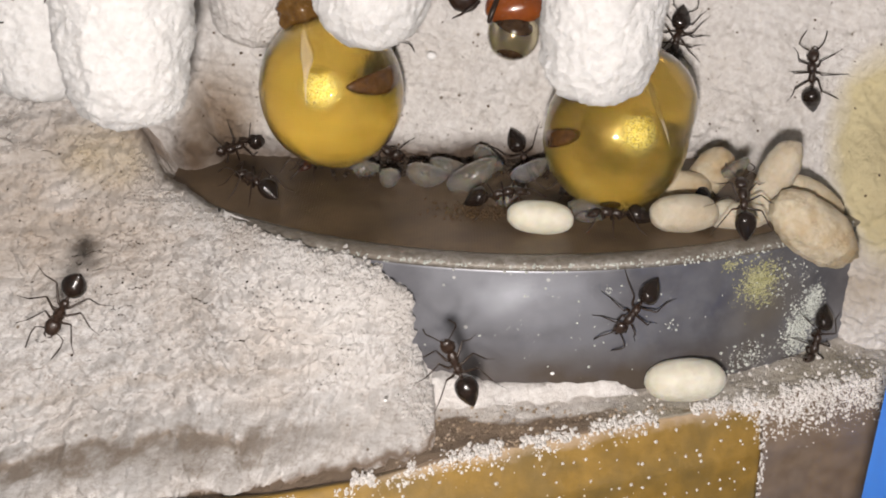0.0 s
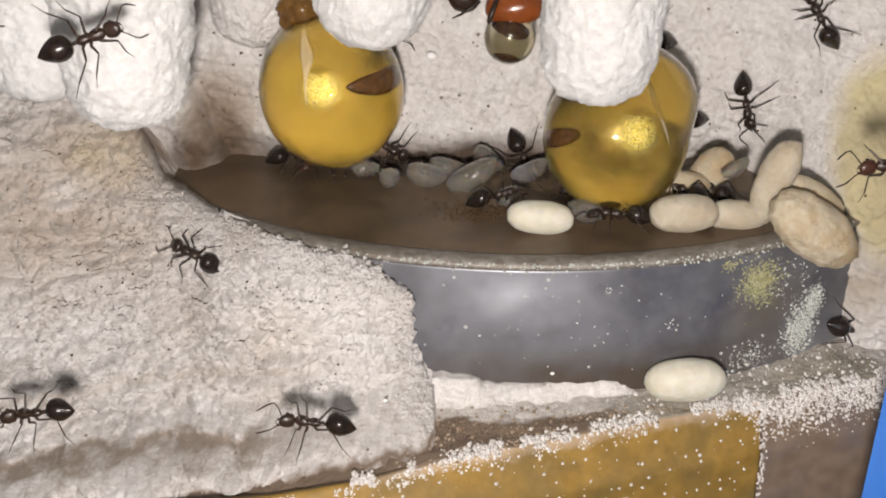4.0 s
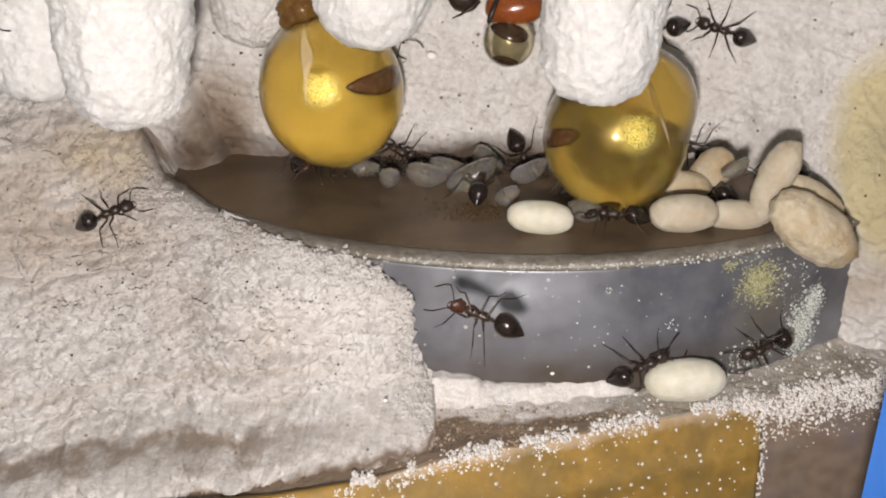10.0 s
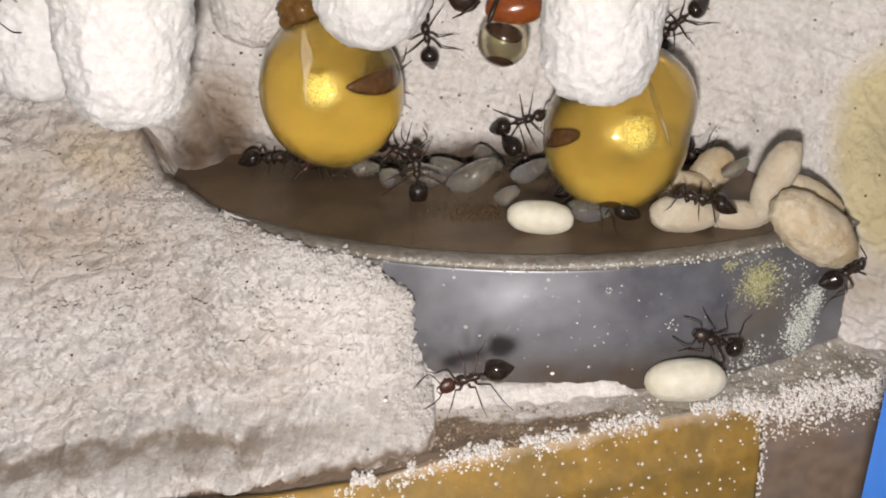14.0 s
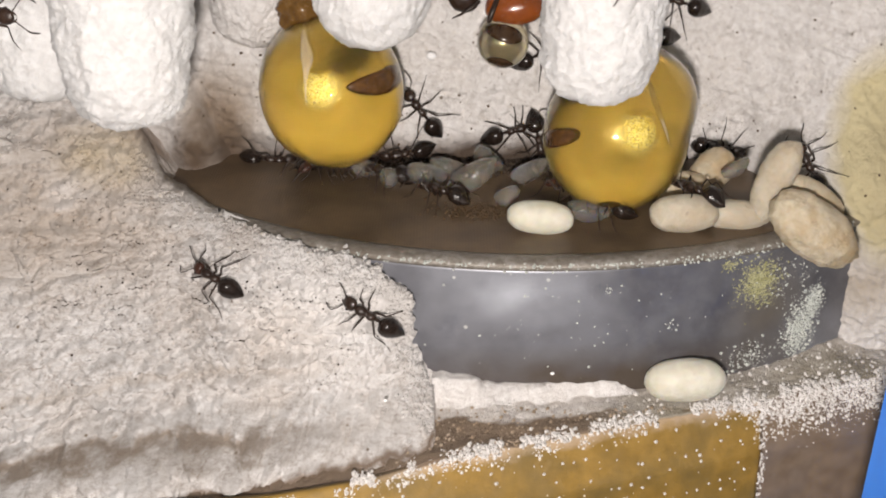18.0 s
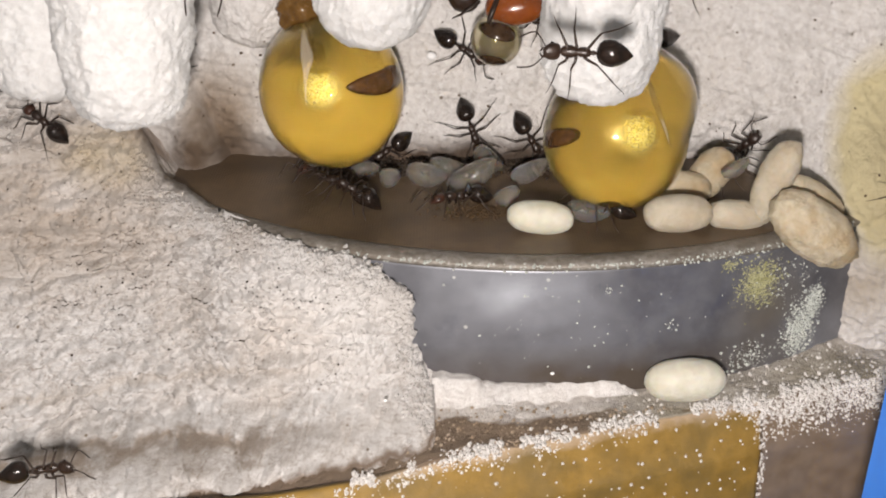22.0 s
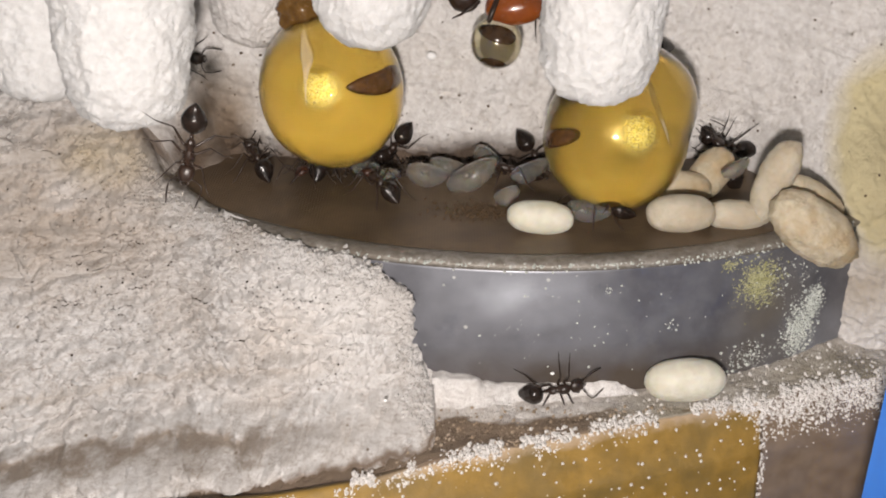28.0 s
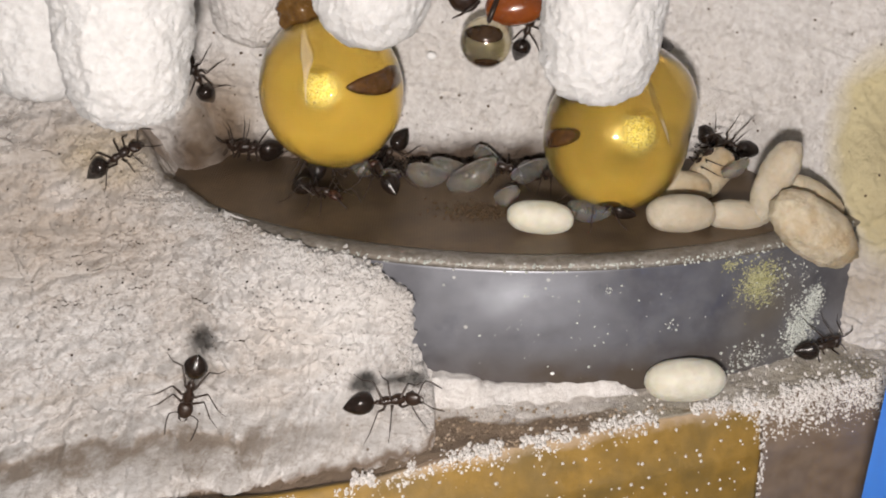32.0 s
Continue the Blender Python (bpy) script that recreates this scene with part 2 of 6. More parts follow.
def stripe(name, color, slope, level, half, amount, ends=60.0):
    """A wandering band of colour along a line that rises by slope to the right, at level mm over x = 0; it fades out at
    x = ends mm.
    """
    m = LIB[name]
    n, l = m.node_tree.nodes, m.node_tree.links
    b = n["Principled BSDF"]
    tc, sx, no, mx, mr = (n.new("ShaderNodeTexCoord"), n.new("ShaderNodeSeparateXYZ"), n.new("ShaderNodeTexNoise"), n.new("ShaderNodeMix"), n.new("ShaderNodeMapRange"))
    mx.data_type = "RGBA"
    no.inputs["Scale"].default_value, no.inputs["Detail"].default_value, no.inputs["Roughness"].default_value = 1 / (2.5 * MM), 5.0, 0.62
    l.new(tc.outputs["Object"], no.inputs["Vector"])
    l.new(tc.outputs["Object"], sx.inputs[0])

    def calc(op, a, c):
        q = n.new("ShaderNodeMath")
        q.operation = op
        for k, v in enumerate((a, c)):
            if isinstance(v, float):
                q.inputs[k].default_value = v
            else:
                l.new(v, q.inputs[k])
        return q.outputs[0]
    d = calc("SUBTRACT", sx.outputs["Z"], calc("MULTIPLY", sx.outputs["X"], slope))
    d = calc("SUBTRACT", d, level * MM)
    d = calc("ADD", d, calc("MULTIPLY", calc("SUBTRACT", no.outputs["Fac"], 0.5), 3.2 * half * MM))
    l.new(calc("ABSOLUTE", d, 0.0), mr.inputs["Value"])
    mr.inputs["From Min"].default_value, mr.inputs["From Max"].default_value, mr.inputs["To Max"].default_value = half * MM, 0.15 * half * MM, amount
    fade = n.new("ShaderNodeMapRange")
    fade.inputs["From Min"].default_value, fade.inputs["From Max"].default_value = ends * MM, (ends - 9) * MM
    l.new(sx.outputs["X"], fade.inputs["Value"])
    l.new(calc("MULTIPLY", mr.outputs["Result"], fade.outputs["Result"]), mx.inputs[0])
    l.new(b.inputs["Base Color"].links[0].from_socket, mx.inputs[6])
    mx.inputs[7].default_value = (*color, 1)
    l.new(mx.outputs[2], b.inputs["Base Color"])


# brown furrow band: dirt in the groove and the groove's shade, both as colour
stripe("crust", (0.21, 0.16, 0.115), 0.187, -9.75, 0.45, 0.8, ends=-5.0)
# shadow line where the crust meets the panel, painted along its lower edge
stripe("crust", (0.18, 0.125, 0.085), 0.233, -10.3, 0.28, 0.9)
stripe("crust", (0.40, 0.34, 0.28), 0.19, -6.6, 0.5, 0.35, ends=-3.0)
stain_or_light("crust", (0.24, 0.17, 0.12), (-24.0, 15.5, 2.0), (3.5, 4.5, 4.5), 2.0)
# the dish wall is darker brown along its foot
stain_or_light("steel_wall", (0.09, 0.072, 0.058), (4.0, -40.5, 1.0), (20.0, 9.0, 3.4), 2.4)
stain_or_light("steel_wall", (0.17, 0.145, 0.11), (17.0, -37.0, 4.5), (5.0, 6.0, 6.0), 1.2)
stain_or_light("plaster", (0.42, 0.345, 0.25), (32.0, 5.0, -5.5), (5.0, 9.0, 5.0), 1.6)
# paler colour painted where this part of the crust is too weakly lit
stain_or_light("crust", (0.74, 0.73, 0.72), (-8.0, -1.5, -4.5), (10.0, 10.0, 7.0), 1.1)


def damp_band(name, color, level, wave, fade):
    """A damp brown stain on the floor before a wavy line at y = level mm, fading out towards x = fade mm."""
    m = LIB[name]
    n, l = m.node_tree.nodes, m.node_tree.links
    b = n["Principled BSDF"]
    tc, sx, no, mx, wv, far, mu = [n.new("ShaderNode" + k) for k in ("TexCoord", "SeparateXYZ", "TexNoise", "Mix", "MapRange", "MapRange", "Math")]
    l.new(tc.outputs["Object"], sx.inputs[0])
    l.new(tc.outputs["Object"], no.inputs["Vector"])
    no.inputs["Scale"].default_value, no.inputs["Detail"].default_value = 1.0 / (3.6 * MM), 2.5
    shift, put = n.new("ShaderNodeMath"), n.new("ShaderNodeMath")
    shift.operation, shift.inputs[1].default_value = "MULTIPLY", wave * MM
    l.new(no.outputs["Fac"], shift.inputs[0])
    l.new(sx.outputs["Y"], put.inputs[0])
    l.new(shift.outputs[0], put.inputs[1])
    wv.inputs["From Min"].default_value, wv.inputs["From Max"].default_value = (level + 0.5 * wave + 0.3) * MM, (level + 0.5 * wave - 0.3) * MM
    l.new(put.outputs[0], wv.inputs["Value"])
    far.inputs["From Min"].default_value, far.inputs["From Max"].default_value, far.inputs["To Max"].default_value = fade * MM, (fade - 8) * MM, 0.95
    l.new(sx.outputs["X"], far.inputs["Value"])
    mu.operation = "MULTIPLY"
    l.new(wv.outputs["Result"], mu.inputs[0])
    l.new(far.outputs["Result"], mu.inputs[1])
    mx.data_type = "RGBA"
    l.new(mu.outputs[0], mx.inputs[0])
    l.new(b.inputs["Base Color"].links[0].from_socket, mx.inputs[6])
    mx.inputs[7].default_value = (*color, 1)
    l.new(mx.outputs[2], b.inputs["Base Color"])


damp_band("floor_plaster", (0.18, 0.125, 0.08), -5.3, 5.5, 21.0)
stripe("panel_varnish", (0.62, 0.50, 0.40), 0.0, -10.8, 0.7, 0.45)
stain_or_light("floor_plaster", (0.33, 0.295, 0.235), (18.0, -4.5, -10.0), (9.0, 6.0, 6.0), 2.6)
stain_or_light("floor_plaster", (0.31, 0.28, 0.225), (28.0, 0.0, -10.0), (11.0, 9.0, 6.0), 2.6)
stain_or_light("plaster", (0.68, 0.60, 0.37), (33.6, 5.0, 4.8), (5.0, 12.0, 9.0), 7.0)
stain_or_light("plaster", (0.40, 0.33, 0.20), (35.5, 5.0, 2.0), (5.5, 12.0, 9.0), 1.5)
# brown shadow gradient in the recess right of the ridge, painted into the plaster
stain_or_light("plaster", (0.40, 0.315, 0.235), (-18.2, 17.5, 3.6), (4.2, 8.0, 6.5), 2.2)
stain_or_light("plaster", (0.30, 0.225, 0.16), (-18.8, 18.8, 2.6), (3.4, 8.0, 5.0), 2.6)
# foot of the rear wall: dirt together with painted shade, deepest behind the brood
stain_or_light("plaster", (0.15, 0.105, 0.075), (-1.0, 18.5, -0.4), (30.0, 9.0, 3.3), 3.0)
stain_or_light("plaster", (0.085, 0.06, 0.043), (6.0, 18.5, -0.2), (10.0, 9.0, 3.4), 2.2)
# dark soil in the left rear corner, its hollow's shade coloured in too
stain_or_light("plaster", (0.13, 0.09, 0.06), (-20.0, 17.0, 1.2), (5.0, 8.0, 4.2), 2.2)
stain_or_light("plaster", (0.45, 0.36, 0.24), (-32.0, 16.0, 7.0), (9.0, 9.0, 5.0), 1.8)


def nectar_material(name, tint, clear):
    """A taut skin over clear honey: it refracts what lies behind it, tinted gold, with a grainy inner shine."""
    m = surface(name, [tuple(0.88 * c for c in tint), tint, (0.68 * tint[0], 0.66 * tint[1], 0.62 * tint[2])], 2.0, 0.08, 0.04, 0.4, big=3.4, big_mix=1.0, sub=(1.0, 4.0), sub_color=(1.0, 0.7, 0.15), trans=clear, ior=1.42, spec=0.9, coat=0.6, rough_var=0.03)
    m.node_tree.nodes["Principled BSDF"].inputs["Specular Tint"].default_value = (1.0, 0.78, 0.25, 1)
    return m


def shade_top(name, color, low, high):
    """Darkens the colour towards the ball's top, in place of light gathering low in it (mm above its middle)."""
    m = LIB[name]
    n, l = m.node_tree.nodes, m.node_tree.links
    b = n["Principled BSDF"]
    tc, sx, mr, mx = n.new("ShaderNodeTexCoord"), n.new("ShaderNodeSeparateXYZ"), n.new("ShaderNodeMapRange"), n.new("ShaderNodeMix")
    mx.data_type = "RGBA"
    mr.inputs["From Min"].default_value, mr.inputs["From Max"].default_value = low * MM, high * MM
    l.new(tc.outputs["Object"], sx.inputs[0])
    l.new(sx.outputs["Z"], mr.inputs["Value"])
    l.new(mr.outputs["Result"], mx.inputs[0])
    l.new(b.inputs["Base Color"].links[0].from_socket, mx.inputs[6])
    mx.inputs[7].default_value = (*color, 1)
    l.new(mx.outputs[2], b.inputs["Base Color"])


nectar_material("nectar", (0.92, 0.735, 0.25), 0.95)
nectar_material("nectar_pale", (0.88, 0.80, 0.58), 0.96)
# dim top and brighter bottom of the honey balls, painted as a colour gradient
shade_top("nectar", (0.55, 0.445, 0.19), -3.0, 4.2)


def grainy(name):
    """A patch of fine glinting grains that thins out to its edge; the patch is centred on its own origin."""
    m = LIB[name]
    n, l = m.node_tree.nodes, m.node_tree.links
    b = n["Principled BSDF"]
    tc, mp, gr, no, mr, ed, mu = [n.new("ShaderNode" + k) for k in ("TexCoord", "Mapping", "TexGradient", "TexNoise", "MapRange", "MapRange", "Math")]
    gr.gradient_type, mp.vector_type, mu.operation = "SPHERICAL", "TEXTURE", "MULTIPLY"
    mp.inputs["Scale"].default_value = Vector((2.2, 2.2, 2.3)) * MM
    no.inputs["Scale"].default_value, no.inputs["Detail"].default_value = 1 / (0.14 * MM), 2.0
    l.new(tc.outputs["Object"], mp.inputs["Vector"])
    l.new(mp.outputs["Vector"], gr.inputs["Vector"])
    l.new(tc.outputs["Object"], no.inputs["Vector"])
    mr.inputs["From Min"].default_value, mr.inputs["From Max"].default_value = 0.12, 0.52
    l.new(no.outputs["Fac"], mr.inputs["Value"])
    ed.inputs["From Min"].default_value, ed.inputs["From Max"].default_value, ed.inputs["To Max"].default_value = 0.12, 0.8, 0.75
    l.new(gr.outputs["Fac"], ed.inputs["Value"])
    l.new(mr.outputs["Result"], mu.inputs[0])
    l.new(ed.outputs["Result"], mu.inputs[1])
    l.new(mu.outputs[0], b.inputs["Alpha"])


grainy("gilt")


def pane_material():
    m = bpy.data.materials.new("pane_glass")
    m.use_nodes = True
    n, l = m.node_tree.nodes, m.node_tree.links
    out = n["Material Output"]
    n.remove(n["Principled BSDF"])
    clear, gloss, mixer, fres = (n.new("ShaderNodeBsdfTransparent"), n.new("ShaderNodeBsdfGlossy"),
                                 n.new("ShaderNodeMixShader"), n.new("ShaderNodeFresnel"))
    clear.inputs["Color"].default_value = (0.985, 0.99, 0.985, 1)
    gloss.inputs["Roughness"].default_value = 0.02
    fres.inputs["IOR"].default_value = 1.2
    l.new(fres.outputs[0], mixer.inputs[0])
    l.new(clear.outputs[0], mixer.inputs[1])
    l.new(gloss.outputs[0], mixer.inputs[2])
    l.new(mixer.outputs[0], out.inputs["Surface"])
    LIB["pane_glass"] = m


pane_material()

# ---- mesh helpers ----


def vnoise(x, y, seed=0):
    """Smooth lattice noise in -1..1 on arrays."""
    xi, yi = np.floor(x).astype(np.int64), np.floor(y).astype(np.int64)
    fx, fy = x - xi, y - yi
    fx, fy = fx * fx * (3 - 2 * fx), fy * fy * (3 - 2 * fy)

    def h(a, b):
        v = (a * 374761393 + b * 668265263 + seed * 974711) & 0xFFFFFFFF
        v = ((v ^ (v >> 13)) * 1274126177) & 0xFFFFFFFF
        return ((v ^ (v >> 16)) & 0xFFFF) / 32767.5 - 1
    top = h(xi, yi) * (1 - fx) + h(xi + 1, yi) * fx
    low = h(xi, yi + 1) * (1 - fx) + h(xi + 1, yi + 1) * fx
    return top * (1 - fy) + low * fy


def fbm(x, y, octaves=4, seed=0, gain=0.5):
    total, amp = 0, 1.0
    for i in range(octaves):
        total = total + amp * vnoise(x * 2 ** i, y * 2 ** i, seed + i)
        amp *= gain
    return total


def crumb(x, y, seed=0):
    """Rounded crumbs, one to each cell of a jittered lattice: 1 at a crumb's middle, 0 in the cracks."""
    xi, yi = np.floor(x), np.floor(y)
    near = np.full(np.shape(x), 9.0)
    for i in (-1, 0, 1):
        for j in (-1, 0, 1):
            a, b = xi + i, yi + j
            px = a + 0.5 + 0.42 * np.sin(a * 127.1 + b * 311.7 + seed * 17.3)
            py = b + 0.5 + 0.42 * np.sin(a * 269.5 + b * 183.3 + seed * 31.9)
            near = np.minimum(near, (x - px) ** 2 + (y - py) ** 2)
    return np.clip(1 - 1.6 * near, 0, 1)


def smooth(a, lo, hi):
    t = np.clip((a - lo) / (hi - lo), 0, 1)
    return t * t * (3 - 2 * t)


def mesh_of(name, verts, faces, material, soft=True):
    me = bpy.data.meshes.new(name)
    me.from_pydata([tuple(v) for v in verts], [], faces)
    me.materials.append(LIB[material])
    if soft:
        me.polygons.foreach_set("use_smooth", [True] * len(me.polygons))
    me.update()
    return me


def part(name, me, parent=None, label="", m=None):
    ob = new(name, me)
    if parent is not None:
        ob.parent = parent
    if m is not None:
        ob.matrix_basis = m
    if label:
        ob["label"] = label
    return ob


def sheet(name, us, vs, place, back, material, keep=None):
    """A slab whose front is a relief: place(U, V) gives X, Y, Z in mm; back(X, Y, Z) its flat rear."""
    U, V = np.meshgrid(us, vs)
    X, Y, Z = place(U, V)
    nu, nv = len(us), len(vs)
    front = np.stack([X, Y, Z], -1).reshape(-1, 3)
    idx = np.arange(nu * nv).reshape(nv, nu)
    quads = np.stack([idx[:-1, :-1], idx[:-1, 1:], idx[1:, 1:], idx[1:, :-1]], -1).reshape(-1, 4)
    if keep is not None:
        quads = quads[keep(front[quads].mean(1))]
    edge = np.concatenate([idx[0, :], idx[1:, -1], idx[-1, -2::-1], idx[-2:0:-1, 0]])
    ring = np.stack(back(*front[edge].T), -1)
    verts = np.concatenate([front, ring]) * MM
    faces = quads.tolist()
    k, base = len(edge), nu * nv
    if keep is None:
        faces += [[int(edge[i]), base + i, base + (i + 1) % k, int(edge[(i + 1) % k])] for i in range(k)]
        faces.append([base + i for i in range(k)][::-1])
    return mesh_of(name, verts, faces, material)


def loft(name, rings, sides, material, caps=True):
    """Rings of (x, half width, half height, height of axis), swept along x, in mm."""
    verts, faces = [], []
    for x, w, h, zc in rings:
        for k in range(sides):
            a = 2 * math.pi * k / sides
            verts.append((x * MM, w * math.cos(a) * MM, (zc + h * math.sin(a)) * MM))
    for i in range(len(rings) - 1):
        for k in range(sides):
            a, b = i * sides + k, i * sides + (k + 1) % sides
            faces.append((a, a + sides, b + sides, b))
    if caps:
        faces.append(tuple(range(sides)))
        faces.append(tuple(range((len(rings) - 1) * sides, len(rings) * sides))[::-1])
    return mesh_of(name, verts, faces, material)


def tube(name, points, radii, sides, material):
    """A tapering limb along points, in mm."""
    verts, faces = [], []
    pts = [Vector(p) for p in points]
    for i, p in enumerate(pts):
        d = (pts[min(i + 1, len(pts) - 1)] - pts[max(i - 1, 0)]).normalized()
        u = d.cross(Vector((0.3, 0.2, 1))).normalized()
        w = d.cross(u)
        for k in range(sides):
            a = 2 * math.pi * k / sides
            verts.append((p + (u * math.cos(a) + w * math.sin(a)) * radii[i]) * MM)
    for i in range(len(pts) - 1):
        for k in range(sides):
            a, b = i * sides + k, i * sides + (k + 1) % sides
            faces.append((a, b, b + sides, a + sides))
    faces.append(tuple(range(sides))[::-1])
    faces.append(tuple(range((len(pts) - 1) * sides, len(pts) * sides)))
    return mesh_of(name, verts, faces, material)


def blob(name, size, material, lump=0.0, lump_mm=1.0, seed=0, taper=0.0, bend=0.0, n=28, power=2.0, fuzz=0.0, rings=0):
    """A rounded body of half lengths size (mm) along x, y, z with lumps; taper narrows it towards +x, bend curls it upward."""
    sx, sy, sz = size
    verts, faces = [], []
    rows, cols = n // 2, n
    for i in range(rows + 1):
        ph = math.pi * i / rows
        for k in range(cols):
            th = 2 * math.pi * k / cols
            d = Vector((math.cos(ph), math.sin(ph) * math.cos(th), math.sin(ph) * math.sin(th)))
            f = 1 + lump * noise.fractal(Vector((d.x * sx, d.y * sy, d.z * sz)) / lump_mm + Vector((seed * 7.1, 0, 0)), 0.8, 2.0, 4)
            if fuzz:
                f += fuzz * noise.fractal(Vector((d.x * sx, d.y * sy, d.z * sz)) / 0.35, 0.7, 2.0, 2)
            if rings:
                f += 0.035 * math.cos(d.x * rings * math.pi)
            q = 2 / power
            c, s = math.copysign(abs(d.x) ** q, d.x), math.sin(ph) ** q
            k2 = 1 - taper * d.x
            verts.append((sx * c * f * MM, sy * s * math.cos(th) * f * k2 * MM, (sz * s * math.sin(th) * f * k2 + bend * c * c) * MM))
    for i in range(rows):
        for k in range(cols):
            a, b = i * cols + k, i * cols + (k + 1) % cols
            faces.append((a, a + cols, b + cols, b))
    me = mesh_of(name, verts, faces, material)
    bm = bmesh.new()
    bm.from_mesh(me)
    bmesh.ops.remove_doubles(bm, verts=bm.verts, dist=1e-7)
    bmesh.ops.recalc_face_normals(bm, faces=bm.faces)
    bm.to_mesh(me)
    bm.free()
    for p in me.polygons:
        p.use_smooth = True
    return me


def at(x, y, z, rx=0, ry=0, rz=0):
    return pose(x * MM, y * MM, z * MM, rx, ry, rz)


def grains(name, places, sizes, material, seed=1):
    """Many small angular crumbs in one mesh."""
    rng = random.Random(seed)
    verts, faces = [], []
    for (x, y, z), r in zip(places, sizes):
        base = len(verts)
        a0 = rng.random() * 6.28
        for k in range(5):
            a = a0 + k * 1.2566
            q = r * rng.uniform(0.7, 1.25)
            verts.append(((x + q * math.cos(a)) * MM, (y + 0.8 * q * math.sin(a + 0.4)) * MM, (z + q * 0.75 * math.sin(a)) * MM))
        verts.append(((x + 0.2 * r) * MM, (y - 0.9 * r) * MM, (z + 0.5 * r) * MM))
        verts.append(((x - 0.2 * r) * MM, (y + 0.9 * r) * MM, (z - 0.4 * r) * MM))
        for k in range(5):
            b, c = base + k, base + (k + 1) % 5
            faces += [(b, c, base + 5), (c, b, base + 6)]
    return mesh_of(name, verts, faces, material, soft=False)


# ---- the setting ----
DX, DY, DR = 7.18, 38.5, 40.67      # centre and radius of the round dish


def dish_y(x):
    """How far back the dish's outer wall lies at x."""
    return DY - np.sqrt(np.maximum(DR ** 2 - (np.clip(x, -26, 40) - DX) ** 2, 1.0))


def back_y(x, z):
    """Relief of the rear plaster wall, which swings forward to the right of the dish."""
    y = 17.6 - (12.6 * smooth(x, 22.5, 33.0) + 1.2 * smooth(x, 32, 42)) * (1 - 0.55 * smooth(z, 0.5, 8.5))
    y = y - 0.9 * smooth(-x, 23.0, 30.0) * (1 + 0.1 * z)
    past = x + 20.9 - 0.36 * np.clip(7.4 - z, -3, 9) + 0.3 * fbm(z / 1.7, x / 3.0, 3, 43)
    near = smooth(-z, -9.5, -6.0)
    y = y + near * (1.9 * smooth(past, -0.35, 0.5) * np.exp(-np.maximum(past, 0) / 2.6) - 1.1 * np.exp(-((past + 1.6) / 1.5) ** 2))
    y = y + 0.10 * (z - 5) * smooth(-x, -26, -16) + 1.1 * smooth(-z, -2.6, 0.4) * smooth(x, -21, -17) * (x < 25)
    return y + 0.55 * fbm(x / 7, z / 7, 3, 3) + 0.20 * fbm(x / 1.3, z / 1.3, 4, 9, 0.65) - 0.26 * crumb(x / 0.8 + 0.3 * vnoise(x / 1.3, z / 1.3, 61), z / 0.7, 5) - 0.10 * crumb(x / 0.38, z / 0.36, 15) - 0.3 * smooth(x, 28.5, 31.0) * crumb(x / 0.62, z / 0.55, 25)


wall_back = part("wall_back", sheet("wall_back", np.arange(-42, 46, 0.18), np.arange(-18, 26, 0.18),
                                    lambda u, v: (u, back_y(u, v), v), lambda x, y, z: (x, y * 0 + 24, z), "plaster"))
tagged(wall_back, "rough off-white plaster rear wall of the nest chamber", "wall", kind="structure")

# ledge of crusted plaster that covers the dish's left flank
EDGE_X = np.array([-48.0, -29.0, -26.2, -23.6, -22.0, -17.9, -14.6, -11.0, -7.3, -4.4, -3.1, -2.6, -2.35, -1.5, -0.5, 0.9, 1.8])
EDGE_Z = np.array([9.0, 9.0, 6.0, 3.0, 1.2, 0.15, -0.15, -0.35, -0.85, -1.5, -2.4, -3.7, -6.6, -8.8, -10.8, -13.0, -22.0])
EDGE_S = np.concatenate([[0], np.cumsum(np.hypot(np.diff(EDGE_X), np.diff(EDGE_Z)))])


def panel_top(x):
    """Height of the front panel's upper edge."""
    return np.interp(x, [-42, -11.5, -5.4, 0.0], [-15.4, -12.5, -11.3, -10.75])


def panel_y(x, v=0.0):
    """The panel's face, v mm below its edge, which runs back to the right and slopes down to the glass."""
    return np.maximum(-10.45 + 0.335 * x, -12.2) - 0.45 * np.minimum(v, 3.5) - 0.03 * v


def crust_edge(a):
    """A point (x, z) of the crust's broken edge, a millimetres along it from the far left."""
    ragged = smooth(a, 37.0, 45.0)
    jag = (0.38 * fbm(a / 1.3, a * 0 + 3.3, 4, 5, 0.62) + 0.30 * crumb(a / 0.6, a * 0 + 0.5, 4)) * (0.25 + 0.75 * ragged)
    return np.interp(a, EDGE_S, EDGE_X) + 0.7 * jag, np.interp(a, EDGE_S, EDGE_Z) + 0.7 * jag


def crust_base(x, z):
    """The crust without its grain: it follows the dish, leans forward on the left and has a foot on the floor."""
    lean = 0.12 + 0.55 * smooth(-x, 1.0, 24.0)
    d = dish_y(x)
    y0 = np.where(d > 6.0, 6.0 + 3.6 * (1 - np.exp(-np.maximum(d - 6.0, 0) / 3.6)), d) - 0.75
    foot = 3.2 * np.maximum(np.interp(x, [-42, -21, -12, 0], [-17.1, -12.8, -10.8, -8.4]) - z, 0) * smooth(-x, -2.0, 2.0)
    return np.maximum(y0 + lean * np.minimum(z, 0) + 1.15 * np.maximum(z, 0) - foot, -11.8 - 1.1 * smooth(-x, 6.0, 10.0))


